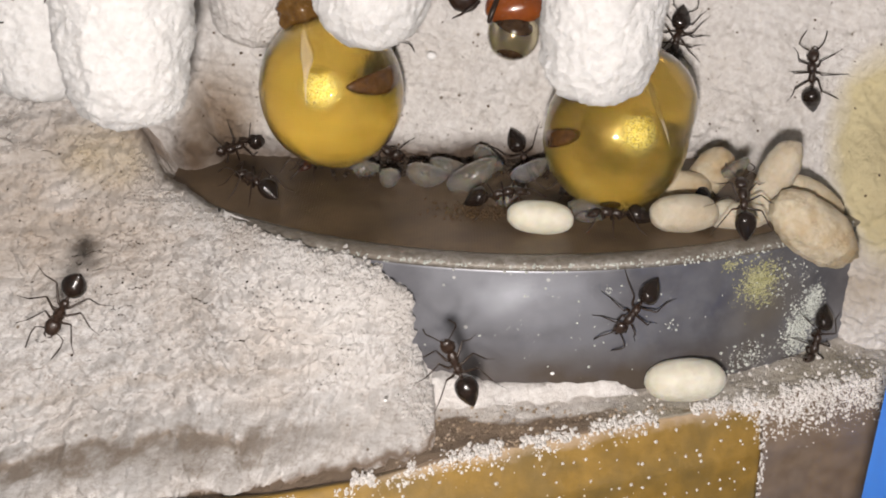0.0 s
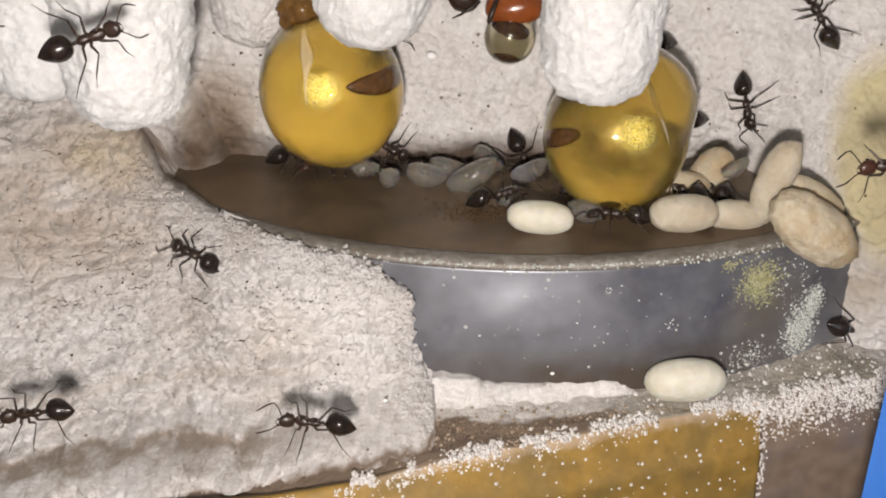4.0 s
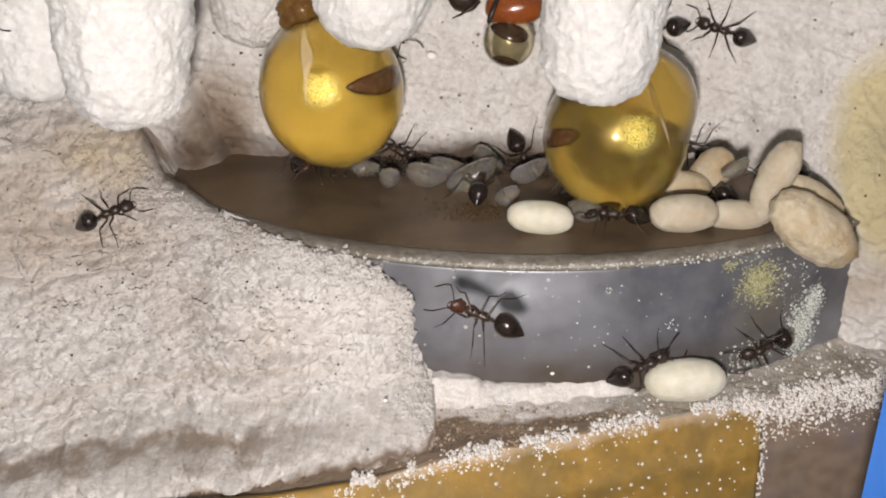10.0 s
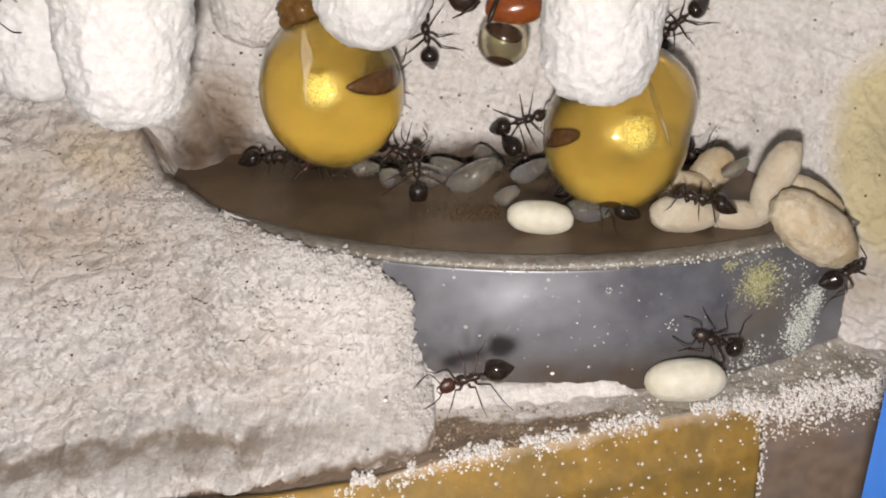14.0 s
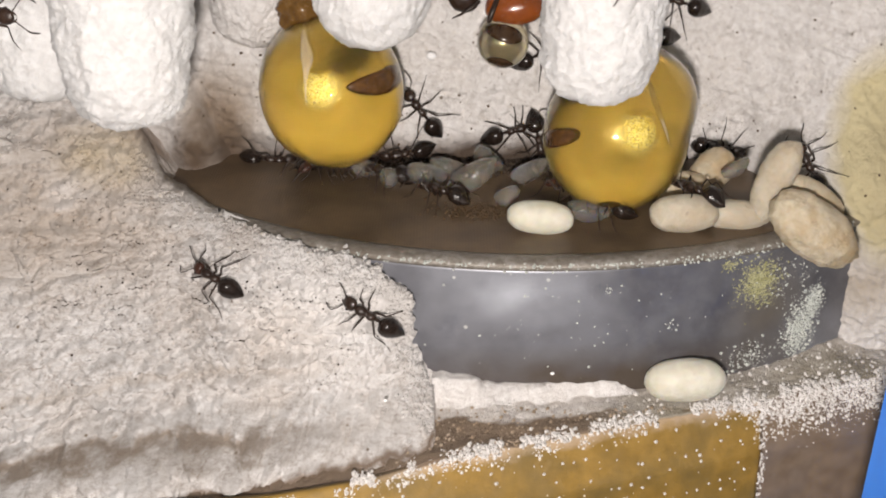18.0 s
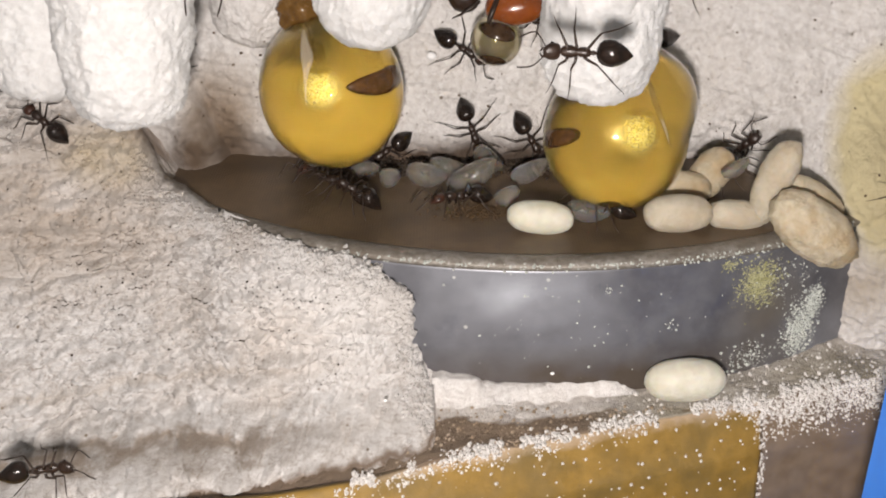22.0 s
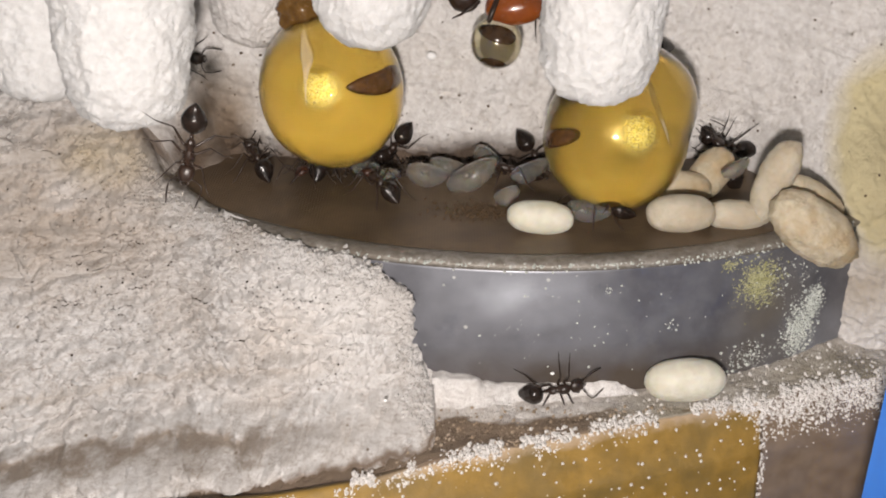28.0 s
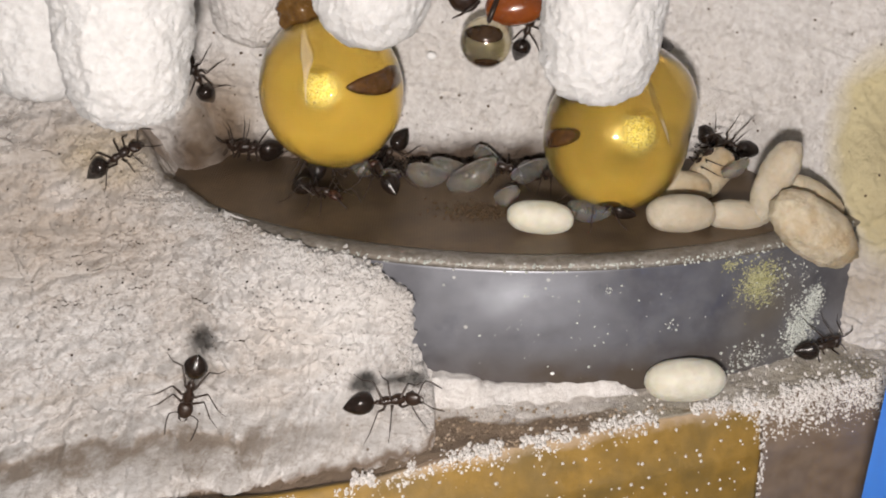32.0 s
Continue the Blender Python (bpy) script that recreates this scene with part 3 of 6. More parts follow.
def crust_y(x, z):
    """The crust with its broken ledges, crumbs and two dirty furrows near the foot."""
    y = crust_base(x, z)
    c = z - 0.187 * x + 11.75 + 0.22 * fbm(x / 3, z / 3, 3, 41)
    furrow = 0.8 * np.exp(-((c - 2.05) / 0.33) ** 2) - 0.7 * np.exp(-((c - 1.35) / 0.45) ** 2) + 0.8 * np.exp(-((c - 0.55) / 0.35) ** 2)
    y = y + furrow * smooth(-x, 6.0, 14.0)
    w = z - 0.08 * x + 0.75 * fbm(x / 4.5, z / 2.2, 4, 33, 0.6)
    low = smooth(fbm(x / 5, z / 3.5, 3, 57), -0.35, 0.45)
    ledges = 0
    for period, depth, shift in ((1.35, 1.0, 0.0), (0.6, 0.42, 0.37)):
        q = w / period + shift
        q = q - np.floor(q)
        ledges = ledges + depth * (smooth(q, 0.68, 1.0) - q)
    wander = 0.5 * vnoise(x / 1.1, z / 1.1, 95)
    crumbs = 0.62 * crumb(x / 0.95 + wander, z / 0.66 + wander, 3) + 0.50 * crumb(x / 0.52 - wander, z / 0.42, 8) + 0.16 * crumb(x / 0.27, z / 0.25, 14)
    return y + 0.65 + 0.55 * fbm(x / 5, z / 3, 3, 21) + ledges * (0.5 + 0.9 * low) - crumbs * (0.85 - 0.4 * low) + 0.34 * fbm(x / 2.8, w / 0.8, 4, 63, 0.58) + 0.12 * fbm(x / 0.6, z / 0.5, 2, 37, 0.7)


def crust_sheet(a, b):
    """Along the broken edge (a) and inward from it, down to the left (b); below b = 0 it turns back into the dish."""
    ex, ez = crust_edge(a)
    x, z = ex - 0.8 * b, ez - 0.6 * b
    rear = np.where(ez > 0.1, crust_base(ex, ez) + 2.0, dish_y(ex) + 0.7)
    front = crust_y(x, z) + 0.45 * smooth(-b, -1.1, 0.0)
    front = np.where(ez < -0.3, np.minimum(front, dish_y(x) - 0.12), front)
    return x, np.where(b >= 0, front, rear), np.where((b < -0.1) & (ez > 0.1), z - 1.2, z)


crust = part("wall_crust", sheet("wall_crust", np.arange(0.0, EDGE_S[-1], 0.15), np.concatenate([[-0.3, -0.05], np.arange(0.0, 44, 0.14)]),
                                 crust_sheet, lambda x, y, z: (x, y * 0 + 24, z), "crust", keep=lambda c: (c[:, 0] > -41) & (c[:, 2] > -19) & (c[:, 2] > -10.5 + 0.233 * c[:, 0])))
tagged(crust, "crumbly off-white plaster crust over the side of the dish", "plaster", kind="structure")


def shelf_z(x, y):
    """The plaster around the dish's left end: below the lid inside the dish, rising away from it outside."""
    d = np.sqrt((x - DX) ** 2 + (y - DY) ** 2) - DR + 0.35 * fbm(x / 1.2, y / 1.2, 3, 111)
    z = 0.15 + 0.42 * d + 0.25 * fbm(x / 2.2, y / 2.2, 3, 115) + 0.3 * crumb(x / 0.7, y / 0.7, 12)
    z = np.minimum(z, 1.6 * (y - 9.4) + 0.2 * fbm(x / 1.1, y / 1.1, 3, 119))
    z = np.where(d < 0, np.maximum(-0.7, np.minimum(z, 0.15 + 1.2 * d)), z)
    ramp = 1.5 * (-22.1 - x + 0.15 * fbm(x / 2.0, y / 2.0, 3, 131)) + 0.25 * crumb(x / 0.7, y / 0.7, 14)
    return np.maximum(z, np.minimum(ramp, (y - 9.4) / 1.15 - 0.5))


shelf = part("wall_shelf", sheet("wall_shelf", np.concatenate([np.arange(-42, -28, 0.25), np.arange(-28, -15, 0.09)]), np.arange(5.0, 21, 0.1), lambda u, v: (u, v, shelf_z(u, v)),
                                 lambda x, y, z: (x, y, z * 0 - 8), "crust"))
tagged(shelf, "damp brownish plaster bank around the end of the dish", "plaster", kind="structure")


def floor_z(x, y):
    """The floor is flat before the dish and falls away under the crust."""
    z = -10.7 - 0.22 * np.maximum(-1.0 - x, 0) + 0.5 * smooth(x, 20.0, 30.0) * smooth(y - dish_y(x), -3.0, 0.0)
    return z + 0.16 * fbm(x / 2.5, y / 2.5, 3, 55) + 0.07 * fbm(x / 0.6, y / 0.6, 3, 61)


def floor_place(u, v):
    y = panel_y(u) + v * (11.0 - panel_y(u))
    return u, y, floor_z(u, y)


ground = part("floor", sheet("floor", np.arange(-26.0, 44, 0.2), np.arange(0, 1.001, 0.008), floor_place, lambda x, y, z: (x, y, z * 0 - 22), "floor_plaster"))
tagged(ground, "dusty plaster floor with a damp brown band along the dish", "floor", kind="structure")


def panel_piece(name, x0, x1, material):
    def place(u, v):
        return u, panel_y(u, np.maximum(v, 0)) + 0.05 * fbm(u / 2, v / 2, 3, 71) + 0.06 * fbm(u / 1.1, v / 0.5, 3, 77) * (1 - smooth(v, 0.2, 1.6)), panel_top(u) - v
    return sheet(name, np.arange(x0, x1, 0.25), np.arange(0.0, 14, 0.25), place, lambda x, y, z: (x, panel_y(x) + 0.5, z), material)


panel = new("front_panel")
tagged(panel, "varnished orange-brown front panel below the glass, dusted with plaster", "panel", kind="structure")
part("board", panel_piece("board", -42, 23.1, "panel_varnish"), panel)
part("dark_board", panel_piece("dark_board", 23.3, 46, "panel_dark"), panel, "darker brown end piece")

# ---- the dish: screen, rim and wall ----
dish = new("water_dish")
tagged(dish, "round grey dish with a dark mesh lid, half buried in plaster", "dish")
dish.location = (DX * MM, DY * MM, -10.8 * MM)


def ring_mesh(name, profile, a0, a1, steps, material):
    """A profile of (radius, height) turned about the dish's axis between two angles."""
    verts, faces = [], []
    for i in range(steps + 1):
        a = a0 + (a1 - a0) * i / steps
        for r, z in profile:
            verts.append((r * math.sin(a) * MM, -r * math.cos(a) * MM, (z + 10.8) * MM))
    k = len(profile)
    for i in range(steps):
        for j in range(k - 1):
            p = i * k + j
            faces.append((p, p + k, p + k + 1, p + 1))
    return mesh_of(name, verts, faces, material)


FULL = 2 * math.pi
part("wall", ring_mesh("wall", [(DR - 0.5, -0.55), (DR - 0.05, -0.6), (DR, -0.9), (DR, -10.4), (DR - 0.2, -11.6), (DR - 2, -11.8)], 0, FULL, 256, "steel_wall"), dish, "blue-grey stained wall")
part("rim", ring_mesh("rim", [(DR - 1.5, -0.10), (DR - 0.9, 0.02), (DR - 0.35, 0.0), (DR + 0.12, -0.18), (DR + 0.2, -0.42), (DR + 0.1, -0.66), (DR - 0.5, -0.75)], 0, FULL, 256, "rim_metal"), dish, "scuffed bare rim")
part("screen", ring_mesh("screen", [(0.01, -0.06), (20, -0.06), (30, -0.06), (DR - 1.45, -0.06)], 0, FULL, 192, "screen"), dish, "dark brown fine mesh")

# ---- plaster knobs that hang before the chamber ----


def knob(label, x, y, foot, wide, deep, tall, seed, flare=0.0, lean=0.0, lump=0.05, material="knob_plaster"):
    """A blunt stalactite of crumbly plaster: its foot hangs at z = foot mm, and it widens upward by flare."""
    verts, faces = [], []
    rows, cols = int(tall / 0.11), 230
    rings = [(q, 0.0) for q in (0.0, 0.2, 0.4, 0.58, 0.74, 0.88)] + [(1.0, tall * (i / rows)) for i in range(rows + 1)]
    for f, h in rings:
        t = min(1.0, h / 3.6)
        r = f * (0.52 + 0.48 * (1 - (1 - t) ** 2.4) ** 0.6) + flare * h / tall
        drop = 0.42 * (f * f)
        for k in range(cols):
            a = 2 * math.pi * k / cols
            p = Vector((wide * r * math.cos(a), deep * r * math.sin(a), h + (drop if h == 0 else 0.42)))
            o = Vector((math.cos(a), math.sin(a), 0)) if h > 0.6 else Vector((f * math.cos(a), f * math.sin(a), -1.0 + h)).normalized()
            g = p + Vector((seed * 9.3, seed * 4.1, 0))
            d = lump * 6.0 * noise.fractal(g / 2.4, 0.9, 2.0, 3) + 0.11 * noise.fractal(g / 0.8, 0.8, 2.0, 3)
            c = noise.voronoi(g / 0.55)[0]
            d += 0.09 * max(0.0, 0.55 - c[0]) * 2 + 0.05 * noise.noise(g / 0.2)
            p = p + o * d
            verts.append(((p.x + lean * h) * MM, p.y * MM, p.z * MM))
    n = len(rings)
    for i in range(n - 1):
        for k in range(cols):
            a, b = i * cols + k, i * cols + (k + 1) % cols
            faces.append((a, b, b + cols, a + cols))
    faces.append(tuple(range((n - 1) * cols, n * cols)))
    ob = new("plaster_knob", mesh_of("plaster_knob", verts, faces, material))
    ob.matrix_basis = at(x, y, foot)
    return tagged(ob, label, "plaster knob", "plaster knobs over the chamber")


knob("bright white lumpy plaster knob hanging before the rear wall", -20.75, -1.0, 9.6, 4.0, 3.8, 14, 1, 0.22, 0.03)
knob("small off-white plaster knob beside the large one", -27.2, 4.0, 10.0, 4.8, 4.2, 13, 2, 0.1)
knob("white plaster knob pressing on the honey-filled ant", -4.85, 5.0, 13.3, 3.7, 4.4, 10, 3, 0.25)
knob("large white plaster knob above the second honey-filled ant", 10.45, 2.0, 10.4, 3.9, 4.0, 13, 4, 0.12, 0.04)
knob("pitted off-white plaster lump on the rear wall", -14.4, 15.8, 10.5, 3.7, 3.4, 10, 5, 0.1, material="plaster")

# ---- honey-filled ants ----


def ball_patch(name, center, radius, outline, material, lift=1.012):
    """A curved plate on a ball: outline in fractions of the radius across and up, as seen from the front."""
    for _ in range(2):
        outline = [q for (a, b), (c, d) in zip(outline, outline[1:] + outline[:1]) for q in ((0.75 * a + 0.25 * c, 0.75 * b + 0.25 * d), (0.25 * a + 0.75 * c, 0.25 * b + 0.75 * d))]
    bm = bmesh.new()
    cx = sum(p[0] for p in outline) / len(outline)
    cy = sum(p[1] for p in outline) / len(outline)
    rings = []
    fw = (EYE / MM - Vector(center)).normalized()
    rt = Vector((0, 0, 1)).cross(fw).normalized()
    up = fw.cross(rt)
    for s in (1.0, 0.75, 0.5, 0.25, 0.0):
        row = []
        for a, b in outline:
            u, v = cx + (a - cx) * s, cy + (b - cy) * s
            d = max(0.0, 1 - u * u - v * v)
            h = lift if s < 1 else 0.985
            row.append(bm.verts.new((rt * u + up * v + fw * math.sqrt(d)) * radius * h * MM))
        rings.append(row)
    k = len(outline)
    for i in range(4):
        for j in range(k):
            bm.faces.new((rings[i][j], rings[i][(j + 1) % k], rings[i + 1][(j + 1) % k], rings[i + 1][j]))
    bmesh.ops.remove_doubles(bm, verts=bm.verts, dist=1e-8)
    me = bpy.data.meshes.new(name)
    bm.to_mesh(me)
    bm.free()
    me.materials.append(LIB[material])
    for p in me.polygons:
        p.use_smooth = True
    return me


def reshape(me, change):
    """Moves every point of a mesh by change(x, y, z), in mm."""
    for v in me.vertices:
        v.co = Vector(change(*(v.co / MM))) * MM
    me.update()
    return me


def gilt_patch(center, radius, u, v, size):
    """Grains under the skin at (u, v), in fractions of the radius across and up; the patch's origin is its middle."""
    fw = (EYE / MM - Vector(center)).normalized()
    rt = Vector((0, 0, 1)).cross(fw).normalized()
    mid = (rt * u + fw.cross(rt) * v + fw * math.sqrt(1 - u * u - v * v)) * radius * 1.012
    me = ball_patch("tissue", center, radius, oval(u, v, size, size, 0), "gilt", 1.012)
    return reshape(me, lambda x, y, z: (x - mid.x, y - mid.y, z - mid.z)), at(*mid)


def oval(cx, cy, a, b, tilt, n=20, pinch=0.0):
    t = radians(tilt)
    out = []
    for i in range(n):
        q = 2 * math.pi * i / n
        u, v = a * math.cos(q), b * math.sin(q) * (1 + pinch * math.cos(q))
        out.append((cx + u * math.cos(t) - v * math.sin(t), cy + u * math.sin(t) + v * math.cos(t)))
    return out


replete = new("replete_ant")
tagged(replete, "honeypot ant hanging with a huge amber honey-filled gaster", "ant", "honey-filled ants")
replete.location = Vector((-8.48, 11.0, 8.2)) * MM
C1 = (-8.48, 11.0, 8.2)
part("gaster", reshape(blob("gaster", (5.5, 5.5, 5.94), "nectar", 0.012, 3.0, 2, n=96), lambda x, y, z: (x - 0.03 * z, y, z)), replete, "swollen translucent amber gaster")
tissue, spot = gilt_patch(C1, 5.5, -0.15, 0.03, 0.38)
part("tissue", tissue, replete, "grainy golden tissue under the skin", spot)
part("tergite", ball_patch("tergite", C1, 5.5, [(0.16, 0.01), (0.28, 0.08), (0.42, 0.14), (0.62, 0.20), (0.80, 0.29), (0.92, 0.30), (0.965, 0.18), (0.955, 0.06), (0.80, -0.06), (0.62, -0.10), (0.45, -0.09), (0.28, -0.06)], "tergite"), replete, "dark brown plate", Matrix.Diagonal((1, 1, 1.08, 1)))
part("membrane", ball_patch("membrane", C1, 5.5, [(-0.36, 0.84), (-0.31, 0.80), (-0.27, 0.62), (-0.19, 0.38), (-0.31, 0.18), (-0.335, -0.25), (-0.355, -0.25), (-0.36, 0.2), (-0.41, 0.45)], "membrane", 1.02), replete, "pale fold of skin", Matrix.Diagonal((1, 1, 1.08, 1)))
part("petiole", blob("petiole", (1.9, 1.5, 1.6), "waist", 0.22, 1.1, 5, n=44), replete, "brown waist", at(-2.0, 0.5, 6.1))
part("mesosoma", blob("mesosoma", (1.3, 1.3, 2.0), "chitin_brown", 0.05, 1.0, 6), replete, "dark brown body", at(-2.3, 1.5, 8.4))

replete_two = new("replete_ant")
tagged(replete_two, "honeypot ant with an amber honey-filled gaster resting on the mesh lid", "ant", "honey-filled ants")
C2 = (12.94, 8.0, 5.65)
replete_two.location = Vector(C2) * MM


def bulge(x, y, z):
    """The gaster swells towards its upper side."""
    toward = Vector((x, y, z)).normalized().dot(Vector((0.46, 0.35, 0.82)).normalized())
    f = 1 + 0.27 * float(smooth(np.array(toward), 0.35, 1.0))
    return x * f, y * f, z * f


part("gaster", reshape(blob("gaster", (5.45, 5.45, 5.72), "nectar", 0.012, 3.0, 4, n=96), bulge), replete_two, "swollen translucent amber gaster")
tissue, spot = gilt_patch(C2, 5.45, 0.30, 0.06, 0.40)
part("tissue", tissue, replete_two, "grainy golden tissue under the skin", spot)
part("tergite", ball_patch("tergite", C2, 5.45, [(-0.98, 0.02), (-0.72, 0.07), (-0.48, 0.07), (-0.45, -0.06), (-0.62, -0.16), (-0.9, -0.24), (-0.97, -0.12)], "tergite"), replete_two, "dark brown plate")
part("vent", ball_patch("vent", C2, 5.45, oval(-0.03, -0.93, 0.16, 0.05, 4), "tergite"), replete_two, "dark brown tip")
part("membrane", reshape(ball_patch("membrane", C2, 5.45, [(0.30, 0.66), (0.37, 0.66), (0.60, 0.27), (0.74, -0.14), (0.715, -0.14), (0.55, 0.24)], "membrane", 1.012), bulge), replete_two, "pale fold of skin")

# the half-filled ant at the top, whose head and body are amber red
half_replete = new("half_filled_ant")
tagged(half_replete, "reddish-brown ant with a clear honey-tinted gaster, clinging to the rear wall", "ant", "honey-filled ants")
part("mesosoma", blob("mesosoma", (2.35, 1.7, 1.45), "amber_head", 0.05, 1.5, 11, n=40), half_replete, "glossy reddish-brown body", at(0.55, 0.2, 2.55, 0, -8, 0))
clear_gaster = part("gaster", blob("gaster", (1.95, 1.95, 2.0), "nectar_pale", 0.01, 2.0, 12, n=48), half_replete, "clear straw-coloured gaster")
part("tergite", ball_patch("tergite", (4.3, 12.0, 11.7), 1.97, oval(0.02, 0.32, 0.76, 0.34, -16, pinch=0.15), "tergite_dark", 1.02), clear_gaster, "dark brown plate")
part("tergite", ball_patch("tergite", (4.3, 12.0, 11.7), 1.97, oval(-0.10, -0.78, 0.54, 0.17, -12), "tergite_dark", 1.015), clear_gaster, "dark brown plate")
part("head", blob("head", (1.2, 1.0, 1.0), "chitin_brown", 0.08, 0.8, 13, n=28), half_replete, "dark hairy head", at(-3.4, 0.4, 3.1, 0, 20, 0))
part("leg", tube("leg", [(-0.9, -1.0, 3.4), (-1.25, -1.4, 2.6), (-1.5, -1.6, 1.9), (-1.55, -1.6, 1.75)], [0.2, 0.22, 0.2, 0.1], 8, "leg_chitin"), half_replete)
part("leg", tube("leg", [(-2.2, -0.9, 3.2), (-2.7, -1.3, 2.9), (-3.6, -1.2, 2.3), (-4.2, -0.7, 1.9)], [0.14, 0.15, 0.1, 0.05], 8, "leg_chitin"), half_replete)
part("leg", tube("leg", [(2.4, -0.6, 2.2), (2.9, -0.9, 1.2), (2.8, -0.6, 0.2), (2.6, 0.3, -0.5)], [0.12, 0.13, 0.1, 0.05], 8, "leg_chitin"), half_replete)
half_replete.matrix_basis = at(4.9, 12.0, 11.8)


# ---- brood ----
def cocoon(label, x, y, z, length, girth, material, rx=0, ry=0, rz=0, lump=0.02, seed=0, group="cocoons by the dish rim", power=2.3, taper=0.0, bend=0.0):
    ob = new("cocoon", blob("cocoon", (length / 2, girth / 2, girth / 2), material, 1.8 * lump, 1.1, seed, n=84, power=power, fuzz=0.012, taper=taper, bend=bend))
    ob.matrix_basis = at(x, y, z, rx, ry, rz)
    return tagged(ob, label, "cocoon", group)


cocoon("smooth cream cocoon lying on the mesh lid", 7.1, 3.3, 1.02, 4.9, 2.5, "cocoon_pale", 0, 6, 2, 0.015, 1)
near_cocoon = cocoon("cream-tan cocoon lying on the mesh lid near the rim", 17.6, 3.6, 1.2, 5.0, 2.85, "cocoon", 0, -2, 0, 0.025, 2)
top_cocoon = cocoon("cream cocoon standing upright against the others", 24.0, 4.2, 3.4, 6.7, 2.6, "cocoon", 0, -72, 0, 0.03, 3, taper=-0.16, bend=-0.35)
cocoon("large tan cocoon with a rough stained skin leaning over the rim", 26.4, 1.2, 1.05, 7.3, 4.1, "cocoon_tan", 0, 37, 0, 0.04, 4)
cocoon("pale cocoon lying low behind the others", 21.6, 4.4, 0.7, 4.4, 2.3, "cocoon", 0, 4, 0, 0.03, 5)
cocoon("shaded tan cocoon at the back of the pile", 20.9, 10.6, 1.6, 4.4, 3.0, "cocoon_tan", 0, -50, 20, 0.03, 6)
cocoon("tan cocoon half hidden behind the leaning one", 27.2, 4.4, 2.0, 5.3, 2.5, "cocoon_tan", 0, 34, 0, 0.03, 7)
cocoon("tan cocoon half hidden beneath the honey-filled ant", 18.4, 8.6, 1.2, 4.6, 2.6, "cocoon_tan", 0, 8, 10, 0.03, 8)
cocoon("smooth cream cocoon lying on the floor before the dish", 17.46, -2.6, -9.2, 5.8, 3.15, "cocoon_pale", 0, -4, 0, 0.012, 9)


def larva(label, x, y, z, length, girth, rx=0, ry=0, rz=0, seed=0, gut=True):
    ob = new("larva")
    part("body", blob("body", (length / 2, girth / 2, girth / 2), "larva", 0.025, 0.9, seed, taper=0.16, bend=0.25, n=56, rings=11), ob)
    if gut:
        part("gut", blob("gut", (length * 0.09, girth * 0.13, girth * 0.13), "larva_gut", 0.05, 0.4, seed), ob, "dark spot showing through the skin", at(-length * 0.08, -girth * 0.30, girth * 0.26))
    ob.matrix_basis = at(x, y, z, rx, ry, rz)
    return tagged(ob, label, "larva", "brood heap on the mesh lid")


larva("glassy whitish larva beside the cream cocoon", 10.9, 5.0, 0.75, 3.5, 1.7, 0, 4, 0, 1, gut=False)
larva("large translucent larva with a dark spot", 2.4, 11.1, 1.15, 4.5, 2.1, 0, -32, 0, 2)
larva("glassy whitish larva on the brood heap", -1.3, 11.7, 0.95, 3.4, 1.9, 0, 8, 0, 3)
larva("glassy whitish larva on the brood heap", -4.2, 11.6, 0.8, 1.7, 1.6, 0, 10, 40, 4, gut=False)
larva("glassy whitish larva beside the cream cocoon", 5.0, 7.9, 0.75, 2.1, 1.5, 0, -30, 0, 5, gut=False)
larva("dull grey larva behind the heap", 0.3, 13.6, 0.9, 3.0, 1.5, 0, 10, 0, 6, gut=False)
larva("dull grey larva behind the heap", 6.9, 12.4, 1.0, 3.4, 1.6, 0, -20, 20, 7, gut=False)
larva("dull grey larva behind the heap", -6.3, 13.8, 0.75, 2.4, 1.4, 0, 8, 0, 8, gut=False)
larva("dull grey larva behind the heap", 3.6, 14.2, 1.3, 2.8, 1.7, 0, 40, 0, 10, gut=False)
larva("small whitish larva beside the leaning cocoons", 22.1, 7.4, 3.2, 2.4, 1.1, 0, -35, 0, 9, gut=False)

rng = random.Random(5)
spots = [(rng.gauss(3.2, 1.7), rng.gauss(6.9, 0.9), 0.04) for _ in range(520)]
heap = part("debris_heap", grains("debris_heap", spots, [rng.uniform(0.03, 0.13) for _ in spots], "debris", 3))
# dark grains filling in the blackish shadow behind the heap, along with soil
spots = [(rng.uniform(-9, 13), rng.gauss(16.2, 1.2), 0.03 + 0.3 * rng.random()) for _ in range(1500)]
dirt = part("dirt_and_shade", grains("dirt_and_shade", spots, [rng.uniform(0.05, 0.24) for _ in spots], "dirt_and_shade", 13))
tagged(dirt, "dark brown grains for dirt and shade behind the brood heap", "debris", kind="stuff")
tagged(heap, "brown sticky crumbs scattered on the mesh lid", "debris", kind="stuff")

